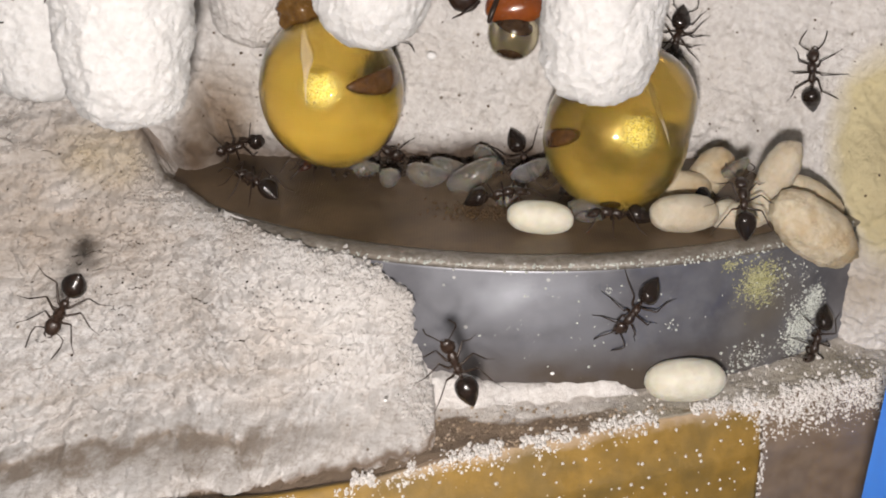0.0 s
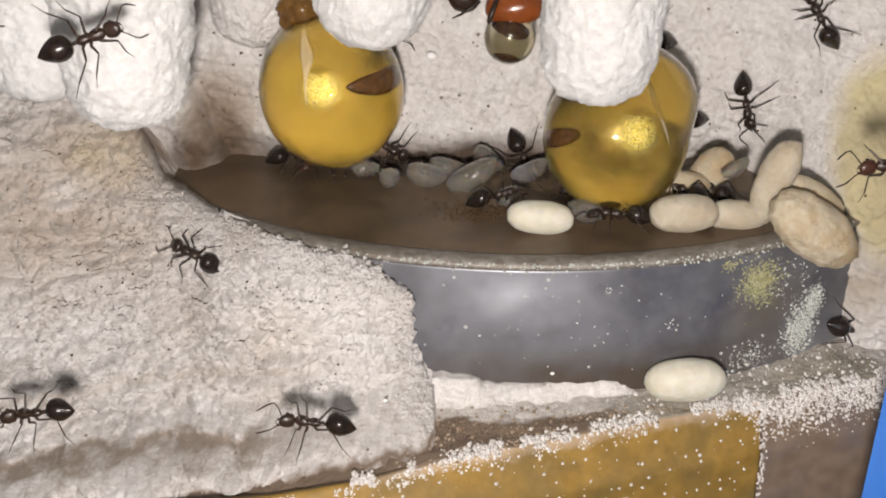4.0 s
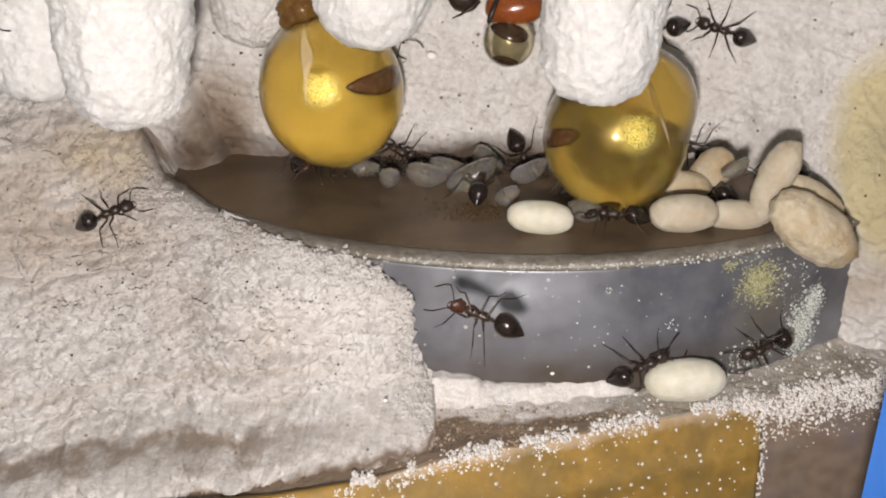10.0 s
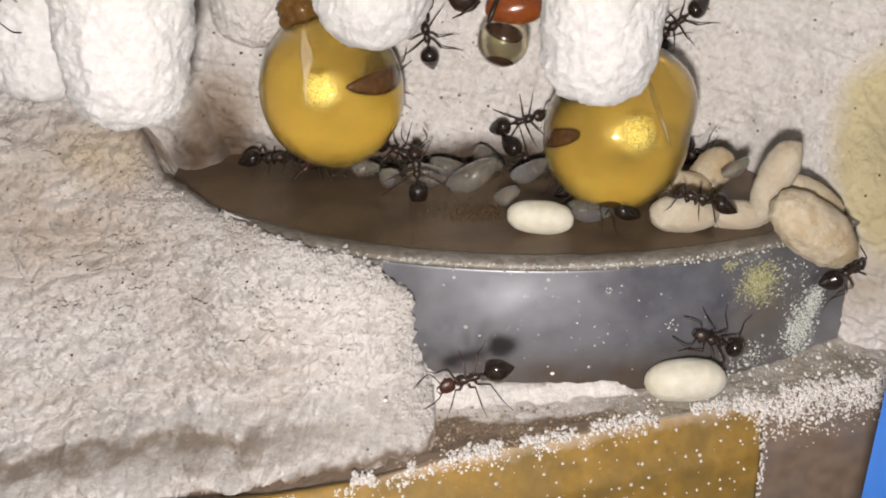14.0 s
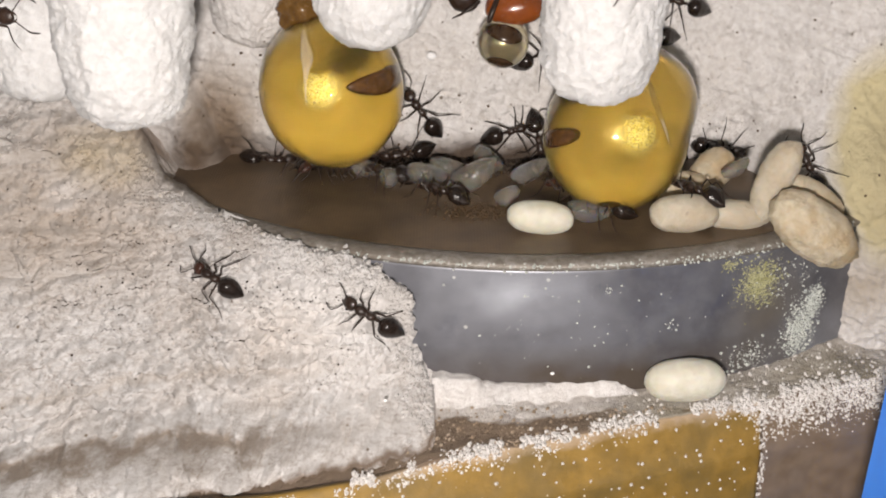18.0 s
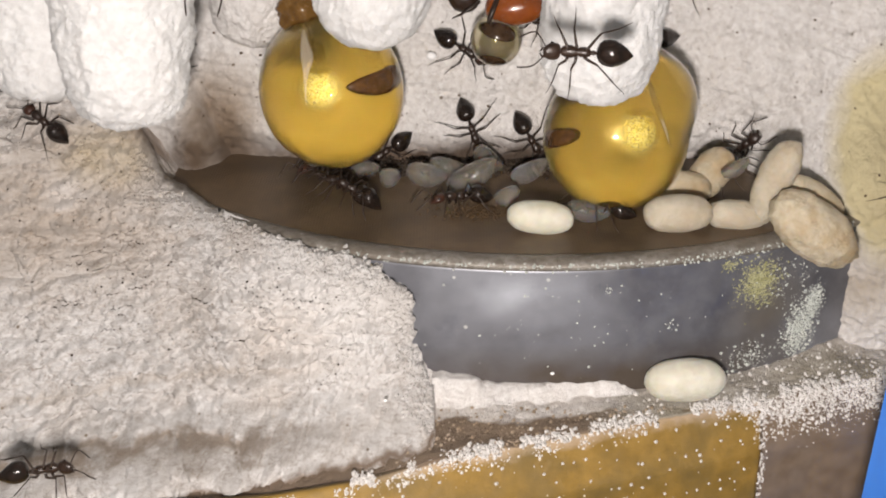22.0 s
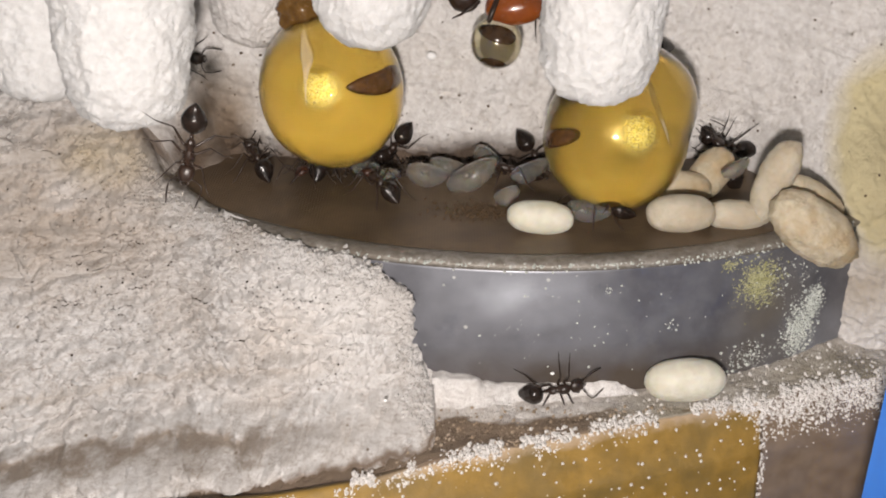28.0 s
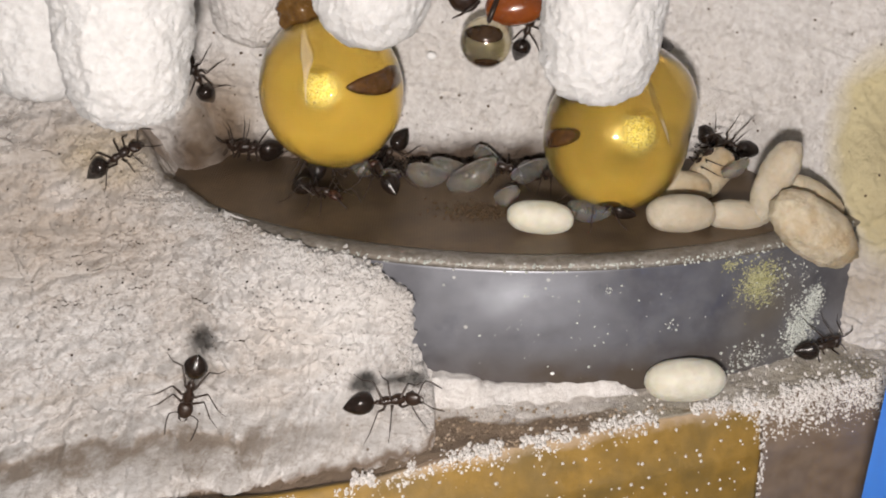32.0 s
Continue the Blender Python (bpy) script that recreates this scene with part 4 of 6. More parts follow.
# ---- crumbs and crusts ----
rng = random.Random(9)
spots, sizes = [], []
for _ in range(900):                 # lime along the rim
    a = rng.uniform(-0.62, 0.62)
    if a < -0.1 and rng.random() < 0.45:
        continue
    r = DR + rng.gauss(0.05, 0.16)
    spots.append((DX + r * math.sin(a), DY - r * math.cos(a), -0.15 - abs(rng.gauss(0, 0.22))))
    sizes.append(rng.uniform(0.03, 0.13))
tagged(part("rim_crust", grains("rim_crust", spots, sizes, "lime", 4)), "grey-white lime crumbs along the dish rim", "crust", kind="stuff")
spots, sizes = [], []
for cx, cz, sx, sz, count in ((23.0, -3.0, 1.2, 1.2, 2000), (20.6, -1.3, 0.7, 0.4, 120), (23.4, -4.6, 1.0, 0.8, 160)):
    for _ in range(count):
        x, z = rng.gauss(cx, sx * 0.6), rng.gauss(cz, sz * 0.6)
        spots.append((x, float(dish_y(x)) - 0.005, z))
        sizes.append(0.02 + min(0.09, rng.expovariate(40)))
tagged(part("lichen_patch", grains("lichen_patch", spots, sizes, "lichen", 5)), "yellow-green crust on the dish wall", "crust", kind="stuff")
spots, sizes = [], []
for cx, cz, sx, sz, count in ((27.0, -8.0, 1.1, 1.9, 1700), (28.0, -6.0, 0.7, 1.1, 700), (23.0, -9.4, 1.6, 1.2, 260), (25.5, -3.2, 2.0, 2.0, 160), (11.6, -2.4, 0.35, 0.4, 30), (16.6, -5.5, 0.5, 0.5, 16),
                              (10.0, -5.0, 8.0, 4.5, 90)):
    for _ in range(count):
        x, z = rng.gauss(cx, sx * 0.6), rng.gauss(cz, sz * 0.6)
        if z > -0.9 or z < -10.3 or x < -2:
            continue
        spots.append((x, float(dish_y(x)) - 0.005, z))
        sizes.append(0.02 + min(0.15, rng.expovariate(32)))
tagged(part("lime_patch", grains("lime_patch", spots, sizes, "lime", 6)), "white lime specks on the dish wall", "crust", kind="stuff")
spots, sizes = [], []
def on_panel(x, v):
    return x, float(panel_y(x, v)) - 0.05, float(panel_top(x)) - v


for _ in range(4200):                # plaster grit along the panel's upper edge
    x = rng.uniform(-14, 36) if rng.random() < 0.35 else rng.uniform(21.5, 34)
    if fbm(np.array(x / 2.2), np.array(0.3), 3, 201) < -0.25 and x < 21.5:
        continue
    v = abs(rng.gauss(0, 0.5)) if x < 22.5 else abs(rng.gauss(0.7, 0.9))
    spots.append(on_panel(x, v))
    sizes.append(min(0.18, 0.025 + rng.expovariate(24)))
for _ in range(150):                 # single grains lower down
    spots.append(on_panel(rng.uniform(-6, 22), rng.uniform(0.5, 7)))
    sizes.append(rng.uniform(0.03, 0.15))
for _ in range(110):                 # grains caught in the joint of the two boards
    spots.append(on_panel(23.2 + rng.gauss(0, 0.12), rng.uniform(0.3, 8)))
    sizes.append(rng.uniform(0.04, 0.13))
for _ in range(2800):                # crumbly bead on the edge
    x = rng.uniform(-6, 34)
    if fbm(np.array(x / 1.6), np.array(7.3), 3, 203) < -0.3:
        continue
    spots.append((x, float(panel_y(x)) + 0.25 + rng.gauss(0, 0.38), float(panel_top(x)) + 0.04 + abs(rng.gauss(0, 0.08))))
    sizes.append(min(0.2, 0.03 + rng.expovariate(16)))
for _ in range(1500):                # loose grit on the floor, thicker towards the side wall
    x = rng.uniform(2.0, 36)
    y = float(panel_y(x)) + rng.random() * 9
    if rng.random() < 0.12 + (x - 8) / 22 and y < float(dish_y(np.array(x))) + 0.2:
        spots.append((x, y, float(floor_z(np.array(x), np.array(y))) + 0.03))
        sizes.append(min(0.26, 0.025 + rng.expovariate(18)))
tagged(part("plaster_grit", grains("plaster_grit", spots, sizes, "grain_white", 7)), "white plaster grit along the front panel", "grit", kind="stuff")
spots, sizes = [], []
for _ in range(900):                # soil crumbs on the strip of floor
    x, y = rng.uniform(-6, 22), rng.uniform(-11.5, -1.0)
    if y > -4.0 or y < float(panel_y(x)) + 0.3:
        continue
    spots.append((x, y, float(floor_z(np.array(x), np.array(y))) + 0.02))
    sizes.append(min(0.17, 0.04 + rng.expovariate(20)))
tagged(part("soil_crumbs", grains("soil_crumbs", spots, sizes, "damp_soil", 18)), "brown soil crumbs before the dish", "crumbs", kind="stuff")
spots, sizes = [], []
for _ in range(2600):                # loose crumbs on the crust's broken edge and face
    ex, ez = crust_edge(np.array(rng.uniform(27.0, 57.0)))
    d = abs(rng.gauss(0, 0.7)) - 0.12
    x, z = float(ex) - 0.8 * d, float(ez) - 0.6 * d
    spots.append((x, float(crust_y(np.array(x), np.array(z))) + (0.25 if d < 0 else -0.04), z))
    sizes.append(rng.uniform(0.06, 0.24))
for _ in range(3000):
    ex, ez = crust_edge(np.array(rng.uniform(18.0, 58.0)))
    d = rng.uniform(0, 20) * rng.random() ** 0.6
    x, z = float(ex) - 0.8 * d, float(ez) - 0.6 * d
    if z > -10:
        spots.append((x, float(crust_y(np.array(x), np.array(z))) - 0.03, z))
        sizes.append(rng.uniform(0.05, 0.20))
for _ in range(420):                 # clusters that jut from the broken edge
    ex, ez = crust_edge(np.array(rng.uniform(36.0, 50.0)))
    d = rng.gauss(-0.05, 0.22)
    x, z = float(ex) - 0.8 * d, float(ez) - 0.6 * d
    for _ in range(4):
        spots.append((x + rng.gauss(0, 0.12), float(crust_y(np.array(x), np.array(z))) + 0.1 + rng.gauss(0, 0.15), z + rng.gauss(0, 0.12)))
        sizes.append(rng.uniform(0.07, 0.22))
tagged(part("crust_crumbs", grains("crust_crumbs", spots, sizes, "crust", 8)), "loose plaster crumbs on the crust", "crumbs", kind="stuff")

spots, sizes = [], []
for _ in range(260):                 # dark specks of dirt on the crust
    ex, ez = crust_edge(np.array(rng.uniform(16.0, 52.0)))
    d = abs(rng.gauss(0, 8))
    x, z = float(ex) - 0.8 * d, float(ez) - 0.6 * d
    if z > -13:
        spots.append((x, float(crust_y(np.array(x), np.array(z))) - 0.02, z))
        sizes.append(rng.uniform(0.04, 0.11))
for _ in range(30):                  # dirt caught in the cracks between the layers
    x, z, q = rng.uniform(-34, -9), rng.uniform(-9.5, 1.0), rng.uniform(0, 9)
    for i in range(rng.randint(8, 26)):
        x, z = x + 0.09, z + 0.014 + 0.07 * math.sin(q + i * 0.9) * rng.random()
        spots.append((x, float(crust_y(np.array(x), np.array(z))) - 0.01, z))
        sizes.append(rng.uniform(0.025, 0.075))
tagged(part("dirt_specks", grains("dirt_specks", spots, sizes, "dirt_and_shade", 21)), "tiny black dirt specks on the crust", "dirt", kind="stuff")

spots, sizes = [], []
for _ in range(420):                 # pits and dark grains on the rear wall
    x, z = rng.uniform(-22, 33), rng.uniform(0.5, 15)
    spots.append((x, float(back_y(np.array(x), np.array(z))) - 0.01, z))
    sizes.append(0.03 + min(0.11, rng.expovariate(30)))
tagged(part("dirt_specks", grains("dirt_specks", spots, sizes, "debris", 22)), "tiny brown dirt specks on the rear wall", "dirt", kind="stuff")

for label, x, y, z, r in (("bright white crystal on the rear wall", -0.95, 16.6, 9.3, 0.42), ("tiny glinting droplet on the dish wall", 7.9, -2.2, -8.9, 0.16),
                          ("tiny glinting droplet on the crust", -4.0, -6.0, -8.8, 0.14)):
    bead = new("crystal", blob("crystal", (r, r * 0.7, r * 0.8), "crystal", 0.12, 0.3, 3, n=14))
    bead.matrix_basis = at(x, y, z)
    tagged(bead, label, "crystal", "white crystals")

# low plaster fillet along the foot of the dish wall
fillet = part("plaster_fillet", sheet("plaster_fillet", np.arange(-2.4, 14.5, 0.15), np.arange(0, 1.001, 0.05), lambda u, v: (
    u, -1.2 - 3.0 * (1 - v) * (1 - 0.5 * smooth(u, 3.0, 14)) + 0.15 * fbm(u / 1.0, v * 3, 3, 81) + 0.3,
    -10.7 + (1.0 + 0.55 * smooth(-u, -2.9, -2.4)) * smooth(v, 0.0, 0.5) * (1 - smooth(u, 12.5, 14.4)) + 0.12 * fbm(u / 0.8, v * 3, 3, 85)),
    lambda x, y, z: (x, y, z * 0 - 12), "plaster"))
tagged(fillet, "pale plaster fillet at the foot of the dish wall", "plaster", kind="structure")

# ---- the glass before it all, and the blue clip at its edge ----
pane = part("window_1", mesh_of("window_1", [(x * MM, y * MM, z * MM) for y in (-15.5, -14.0) for z in (-32, 40) for x in (-60, 60)],
                                [(0, 1, 3, 2), (4, 6, 7, 5), (0, 2, 6, 4), (1, 5, 7, 3), (0, 4, 5, 1), (2, 3, 7, 6)], "pane_glass", soft=False))
tagged(pane, "clear glass front pane of the nest", "glass pane", kind="structure")
clip = new("blue_clip")
tagged(clip, "bright blue plastic clip at the edge of the glass", "clip")


def clip_mesh():
    bm = bmesh.new()
    bmesh.ops.create_cube(bm, size=1)
    bmesh.ops.scale(bm, vec=Vector((6, 5, 26)) * MM, verts=bm.verts)
    bmesh.ops.bevel(bm, geom=bm.edges[:], offset=0.7 * MM, segments=3, affect="EDGES")
    me = bpy.data.meshes.new("arm")
    bm.to_mesh(me)
    bm.free()
    me.materials.append(LIB["blue_plastic"])
    return me


part("arm", clip_mesh(), clip)
clip.matrix_basis = at(28.95, -18.2, -7.5, 0, 2.3, 0)


# ---- worker ants ----
LEGS = (("front", 0.62, 52), ("middle", 0.12, 92), ("hind", -0.38, 132))


def build_worker(head_material="chitin_brown", body_material="chitin_brown"):
    ant = new("worker_ant")
    gaster = [(-3.42, 0.02, 0.02, 0.62), (-3.26, 0.19, 0.18, 0.68), (-3.02, 0.43, 0.40, 0.78), (-2.71, 0.645, 0.61, 0.92), (-2.69, 0.67, 0.635, 0.925), (-2.32, 0.83, 0.78, 1.04),
              (-2.30, 0.85, 0.80, 1.045), (-1.92, 0.87, 0.82, 1.14), (-1.58, 0.78, 0.74, 1.18), (-1.34, 0.58, 0.56, 1.16), (-1.20, 0.30, 0.29, 1.08), (-1.14, 0.08, 0.08, 1.0)]
    part("gaster", loft("gaster", gaster, 18, "chitin"), ant, "glossy black pointed gaster")
    petiole = [(-1.18, 0.08, 0.08, 0.94), (-1.02, 0.13, 0.22, 1.02), (-0.94, 0.15, 0.30, 1.06), (-0.84, 0.13, 0.2, 1.0), (-0.70, 0.12, 0.13, 0.98)]
    part("petiole", loft("petiole", petiole, 10, body_material), ant)
    meso = [(-0.82, 0.10, 0.10, 1.0), (-0.72, 0.25, 0.27, 1.04), (-0.45, 0.34, 0.38, 1.12), (-0.14, 0.31, 0.34, 1.13), (-0.02, 0.25, 0.27, 1.12), (0.10, 0.29, 0.31, 1.14), (0.40, 0.41, 0.41, 1.2),
            (0.72, 0.43, 0.38, 1.24), (0.98, 0.28, 0.26, 1.2), (1.10, 0.12, 0.12, 1.16)]
    part("mesosoma", loft("mesosoma", meso, 14, body_material), ant)
    head = part("head", loft("head", [(1.06, 0.14, 0.12, 1.16), (1.14, 0.40, 0.30, 1.16), (1.30, 0.52, 0.38, 1.14), (1.60, 0.56, 0.40, 1.08), (1.88, 0.50, 0.34, 1.0), (2.08, 0.36, 0.24, 0.92), (2.18, 0.16, 0.10, 0.88)], 16, head_material), ant)
    for side in (1, -1):
        part("eye", blob("eye", (0.13, 0.06, 0.10), "chitin", n=12), head, "", at(1.62, side * 0.52, 1.22))
        part("mandible", tube("mandible", [(2.02, side * 0.26, 0.88), (2.24, side * 0.26, 0.80), (2.42, side * 0.04, 0.76)], [0.09, 0.08, 0.02], 6, head_material), head)
        part("antenna", tube("antenna", [(1.98, side * 0.2, 1.06), (2.3, side * 0.7, 1.5), (2.62, side * 1.06, 1.62), (3.0, side * 1.12, 1.3), (3.5, side * 1.02, 0.82), (3.78, side * 0.94, 0.55)],
                             [0.05, 0.045, 0.05, 0.055, 0.06, 0.035], 6, "leg_chitin"), ant)
        for name, x, turn in LEGS:
            reach = {"front": 0.92, "middle": 1.0, "hind": 1.22}[name]
            pts = [(0, 0, -0.1), (0.25, 0, -0.25), (1.05 * reach, 0, 0.72), (1.16 * reach, 0.0, 0.70), (1.95 * reach, 0.02, -0.45), (2.05 * reach, 0.03, -0.56), (2.75 * reach, 0.06, -0.92)]
            leg = part("leg", tube("leg", pts, [0.13, 0.10, 0.075, 0.05, 0.055, 0.034, 0.02], 6, "leg_chitin"), ant)
            leg.matrix_basis = at(x, side * 0.22, 0.96, 0, 0, side * turn)
    return ant


def site(surface_name, u, v):
    """Foothold and outward normal on one of the nest's surfaces, in mm."""
    if surface_name in ("lid", "pile"):
        return Vector((u, v, 0.0)), Vector((0, 0, 1)), Vector((1, 0, 0))
    if surface_name == "glass":
        return Vector((u, -14.0, v)), Vector((0, 1, 0)), Vector((1, 0, 0))
    relief = {"rear": back_y, "crust": crust_plane, "dish": lambda x, z: dish_y(x), "front": lambda x, z: x * 0 + FRONT}[surface_name]
    f = lambda a, b: float(relief(np.array(float(a)), np.array(float(b))))
    s = 1.2
    gx, gz = (f(u + s, v) - f(u - s, v)) / (2 * s), (f(u, v + s) - f(u, v - s)) / (2 * s)
    n = Vector((gx, -1, gz)).normalized()
    return Vector((u, f(u, v), v)), n, Vector((1, gx, 0)).normalized()


FRONT = -5.0


def crust_plane(x, z):
    return crust_base(x, z) - 0.2


def stand(surface_name, u, v, heading, pitch=0.0):
    """The pose of an ant that stands on a surface at (u, v) mm and faces along heading, in degrees from +u towards +v."""
    lift = 1.5 if surface_name == "pile" else 0.0
    p, n, e = site(surface_name, u, v)
    e = (e - n * e.dot(n)).normalized()
    w = n.cross(e)
    up = Vector((0, 1, 0)) if surface_name in ("lid", "pile") else Vector((0, 0, 1))
    if w.dot(up) < 0:
        w = -w
    h = radians(heading)
    fwd = e * math.cos(h) + w * math.sin(h)
    side = n.cross(fwd)
    m = Matrix((fwd, side, n)).transposed().to_4x4()
    lift += 1.85 * math.sin(radians(pitch))
    return Matrix.Translation((p + n * lift) * MM) @ m @ pose(0, 0, 0, 0, -pitch, 0)

ANTS = "worker ants in the nest"
dark_worker = build_worker()
red_worker = build_worker("chitin_red", "chitin_brown")
dark_worker.scale = red_worker.scale = (0.88, 0.88, 0.88)


def trail(ant, rows):
    """Key an ant's walk, with turns of more than 60 degrees split, and the swing of its legs by the way it goes."""
    full = [rows[0]]
    for t, m in rows[1:]:
        t0, m0 = full[-1]
        qa, qb = m0.to_quaternion(), m.to_quaternion()
        turn = qa.rotation_difference(qb).angle
        turn = min(turn, 2 * math.pi - turn)
        k = int(turn / radians(60)) + 1
        for i in range(1, k):
            f = i / k
            full.append((t0 + (t - t0) * f, Matrix.LocRotScale(m0.translation.lerp(m.translation, f), qa.slerp(qb, f), None)))
        full.append((t, m))
    if full[-1][0] < 32:
        full.append((32.0, full[-1][1]))
    walk(ant, full)
    legs = [c for c in ant.children if c.name.startswith("leg")]
    base = [leg.matrix_basis.copy() for leg in legs]
    steps, phase = [(0.0, 0.0)], 0.0
    for (ta, a), (tb, b) in zip(full, full[1:]):
        gone = (b.translation - a.translation).length / MM + 0.3
        n = max(1, min(14, int(gone / 0.55)))
        for i in range(1, n + 1):
            steps.append((ta + (tb - ta) * i / n, phase + gone * i / n))
        phase += gone
    for i, leg in enumerate(legs):
        beat = 0.0 if i in (0, 2, 4) else math.pi
        walk(leg, [(t, base[i] @ pose(0, 0, 0, 0, -5 * max(0.0, math.cos(d * 2.3 + beat)), 15 * math.sin(d * 2.3 + beat))) for t, d in steps])


def motions():
    dark = [dark_worker] + [copy_thing(dark_worker, at(0, 0, 0)) for _ in range(31)]
    red = [red_worker] + [copy_thing(red_worker, at(0, 0, 0)) for _ in range(2)]
    ant = tagged(dark.pop(), "dark worker ant with glossy black gaster on the rear wall", "ant", ANTS)
    trail(ant, [
        (0, stand("rear", 29.1, 8.9, 98)), (0.5, stand("rear", 28.7, 10.2, 103)), (1, stand("rear", 28.2, 11.0, 114)), (1.5, stand("rear", 28.2, 11.6, 105)),
        (2, stand("rear", 28.4, 12.0, 97)), (3, stand("rear", 29.5, 13.6, 81)), (3.5, stand("rear", 29.6, 13.8, 80)), (4.5, stand("rear", 28.4, 13.4, 170)),
        (5.5, stand("rear", 27.8, 11.3, -144)), (6, stand("rear", 27.7, 11.0, -143)), (6.5, stand("rear", 26.8, 10.7, -151)), (7, stand("rear", 24.2, 10.2, 173)),
        (7.5, stand("rear", 23.6, 11.1, 144)), (8, stand("rear", 23.4, 12.2, 131)), (9, stand("rear", 23.2, 12.4, 139)), (10, stand("rear", 22.2, 11.4, 163)),
        (11, stand("rear", 21.2, 11.2, 166)), (12, stand("rear", 20.2, 11.6, 148)), (13, stand("rear", 19.8, 13.2, 140)), (14, stand("rear", 18.7, 12.0, -141)),
        (16.5, stand("rear", 19.0, 12.7, -157)), (18, stand("rear", 18.5, 13.4, 164)), (19, stand("rear", 19.7, 13.8, 96)), (20, stand("rear", 17.8, 14.1, 157)),
        (21, stand("rear", 18.2, 13.8, 161)), (22, stand("rear", 18.5, 15.1, 163)), (23, stand("rear", 18.0, 13.1, -161)), (24, stand("rear", 21.4, 12.0, -164)),
        (24.5, stand("rear", 22.1, 9.5, -140)), (25, stand("rear", 22.7, 7.7, -130)), (25.5, stand("rear", 23.3, 6.1, -103)), (27.5, stand("rear", 23.9, 1.2, -74)),
        (28, stand("rear", 23.4, 1.2, -53)), (29, stand("rear", 23.6, 1.8, -47)), (30, stand("rear", 23.5, 1.8, -27)), (32, stand("rear", 23.5, 1.6, -39))])
    ant = tagged(dark.pop(), "dark worker ant with glossy black gaster on the rear wall", "ant", ANTS)
    trail(ant, [
        (0, stand("rear", 18.8, 11.0, 82)), (0.5, stand("rear", 18.6, 11.5, 78)), (1, stand("rear", 16.2, 10.7, 168)), (8, stand("rear", 15.9, 10.7, 170)),
        (9, stand("rear", 17.1, 11.6, -170)), (10, stand("rear", 16.9, 11.4, -170)), (13, stand("rear", 16.8, 11.3, -155)), (14, stand("rear", 16.7, 11.4, 127)),
        (17, stand("rear", 16.2, 10.8, 177)), (19, stand("rear", 16.1, 10.8, 175)), (20, stand("rear", 17.4, 11.1, -159)), (21, stand("rear", 18.1, 9.3, -120)),
        (22, stand("rear", 16.1, 10.2, -170)), (24, stand("rear", 16.0, 10.0, 177)), (25, stand("rear", 17.3, 9.4, -132)), (27.5, stand("rear", 15.7, 9.9, 178)),
        (32, stand("rear", 15.6, 9.9, 178))])
    ant = tagged(dark.pop(), "dark worker ant with glossy black gaster on the rear wall", "ant", ANTS)
    trail(ant, [
        (0, stand("rear", 18.5, 10.3, -100)), (0.5, stand("rear", 20.2, 11.2, -58)), (1, stand("rear", 20.7, 10.8, -64)), (1.5, stand("rear", 21.9, 9.4, -75)),
        (2, stand("rear", 22.7, 7.7, -83)), (2.5, stand("rear", 23.4, 6.8, -81)), (3, stand("rear", 23.8, 5.8, -80)), (3.5, stand("rear", 24.5, 5.5, -73)),
        (5.5, stand("rear", 26.9, 4.9, -98)), (6, stand("rear", 28.1, 4.1, 122)), (7, stand("rear", 28.2, 3.8, 102)), (8, stand("rear", 29.7, 2.0, -21)),
        (9, stand("rear", 27.9, 2.3, 172)), (10, stand("pile", 25.7, 8.6, -157)), (11, stand("pile", 21.1, 2.9, -132)), (11.5, stand("pile", 20.2, 3.9, 167)),
        (12, stand("pile", 20.2, 3.0, -173)), (12.5, stand("pile", 19.1, 2.6, -179)), (13, stand("pile", 18.8, 3.1, 138)), (14, stand("pile", 18.2, 2.9, 166, 8)),
        (17, stand("pile", 19.1, 3.9, 131, 11)), (18, stand("pile", 18.6, 5.2, 126)), (19, stand("pile", 19.2, 4.7, 137)), (20, stand("pile", 18.9, 6.7, 113)),
        (21, stand("lid", 22.3, 12.0, 38, 10)), (22, stand("lid", 22.1, 11.6, 31, 16)), (23, stand("lid", 22.4, 11.8, 35)), (24, stand("lid", 21.7, 10.6, 52, 27)),
        (25, stand("lid", 22.2, 9.9, 9, 48)), (27.5, stand("lid", 22.0, 13.0, 131, 59)), (28, stand("lid", 21.9, 13.2, 135, 56)), (29, stand("lid", 22.0, 15.0, 120, 62)),
        (30, stand("lid", 21.1, 12.4, 124, 12)), (31, stand("lid", 20.7, 9.5, 86, 62)), (32, stand("lid", 20.6, 10.7, 15, 54))])
    ant = tagged(dark.pop(), "dark worker ant with glossy black gaster on the mesh lid", "ant", ANTS)
    trail(ant, [
        (0, stand("lid", 18.6, 9.4, 125)), (1, stand("lid", 19.3, 8.6, 127)), (2, stand("lid", 19.3, 8.7, 131)), (3, stand("lid", 20.4, 9.5, 124, 10)),
        (6, stand("lid", 20.1, 8.9, 145)), (7, stand("lid", 20.3, 7.5, 125)), (8, stand("lid", 19.4, 9.1, 131)), (9, stand("lid", 18.9, 8.4, 135)),
        (10, stand("lid", 20.0, 8.8, 152)), (11, stand("lid", 19.9, 8.3, 121)), (12, stand("lid", 19.1, 10.1, 120)), (13, stand("lid", 18.2, 12.5, 111)),
        (14, stand("rear", 20.9, 1.0, -61)), (17, stand("rear", 23.2, 1.8, 10)), (18, stand("rear", 23.4, 1.6, -3)), (20, stand("rear", 25.3, 2.1, 17)),
        (21, stand("rear", 25.6, 2.2, 13)), (25, stand("rear", 23.4, 2.4, 155)), (27.5, stand("rear", 23.6, 2.1, 174)), (32, stand("rear", 23.8, 2.1, 175))])
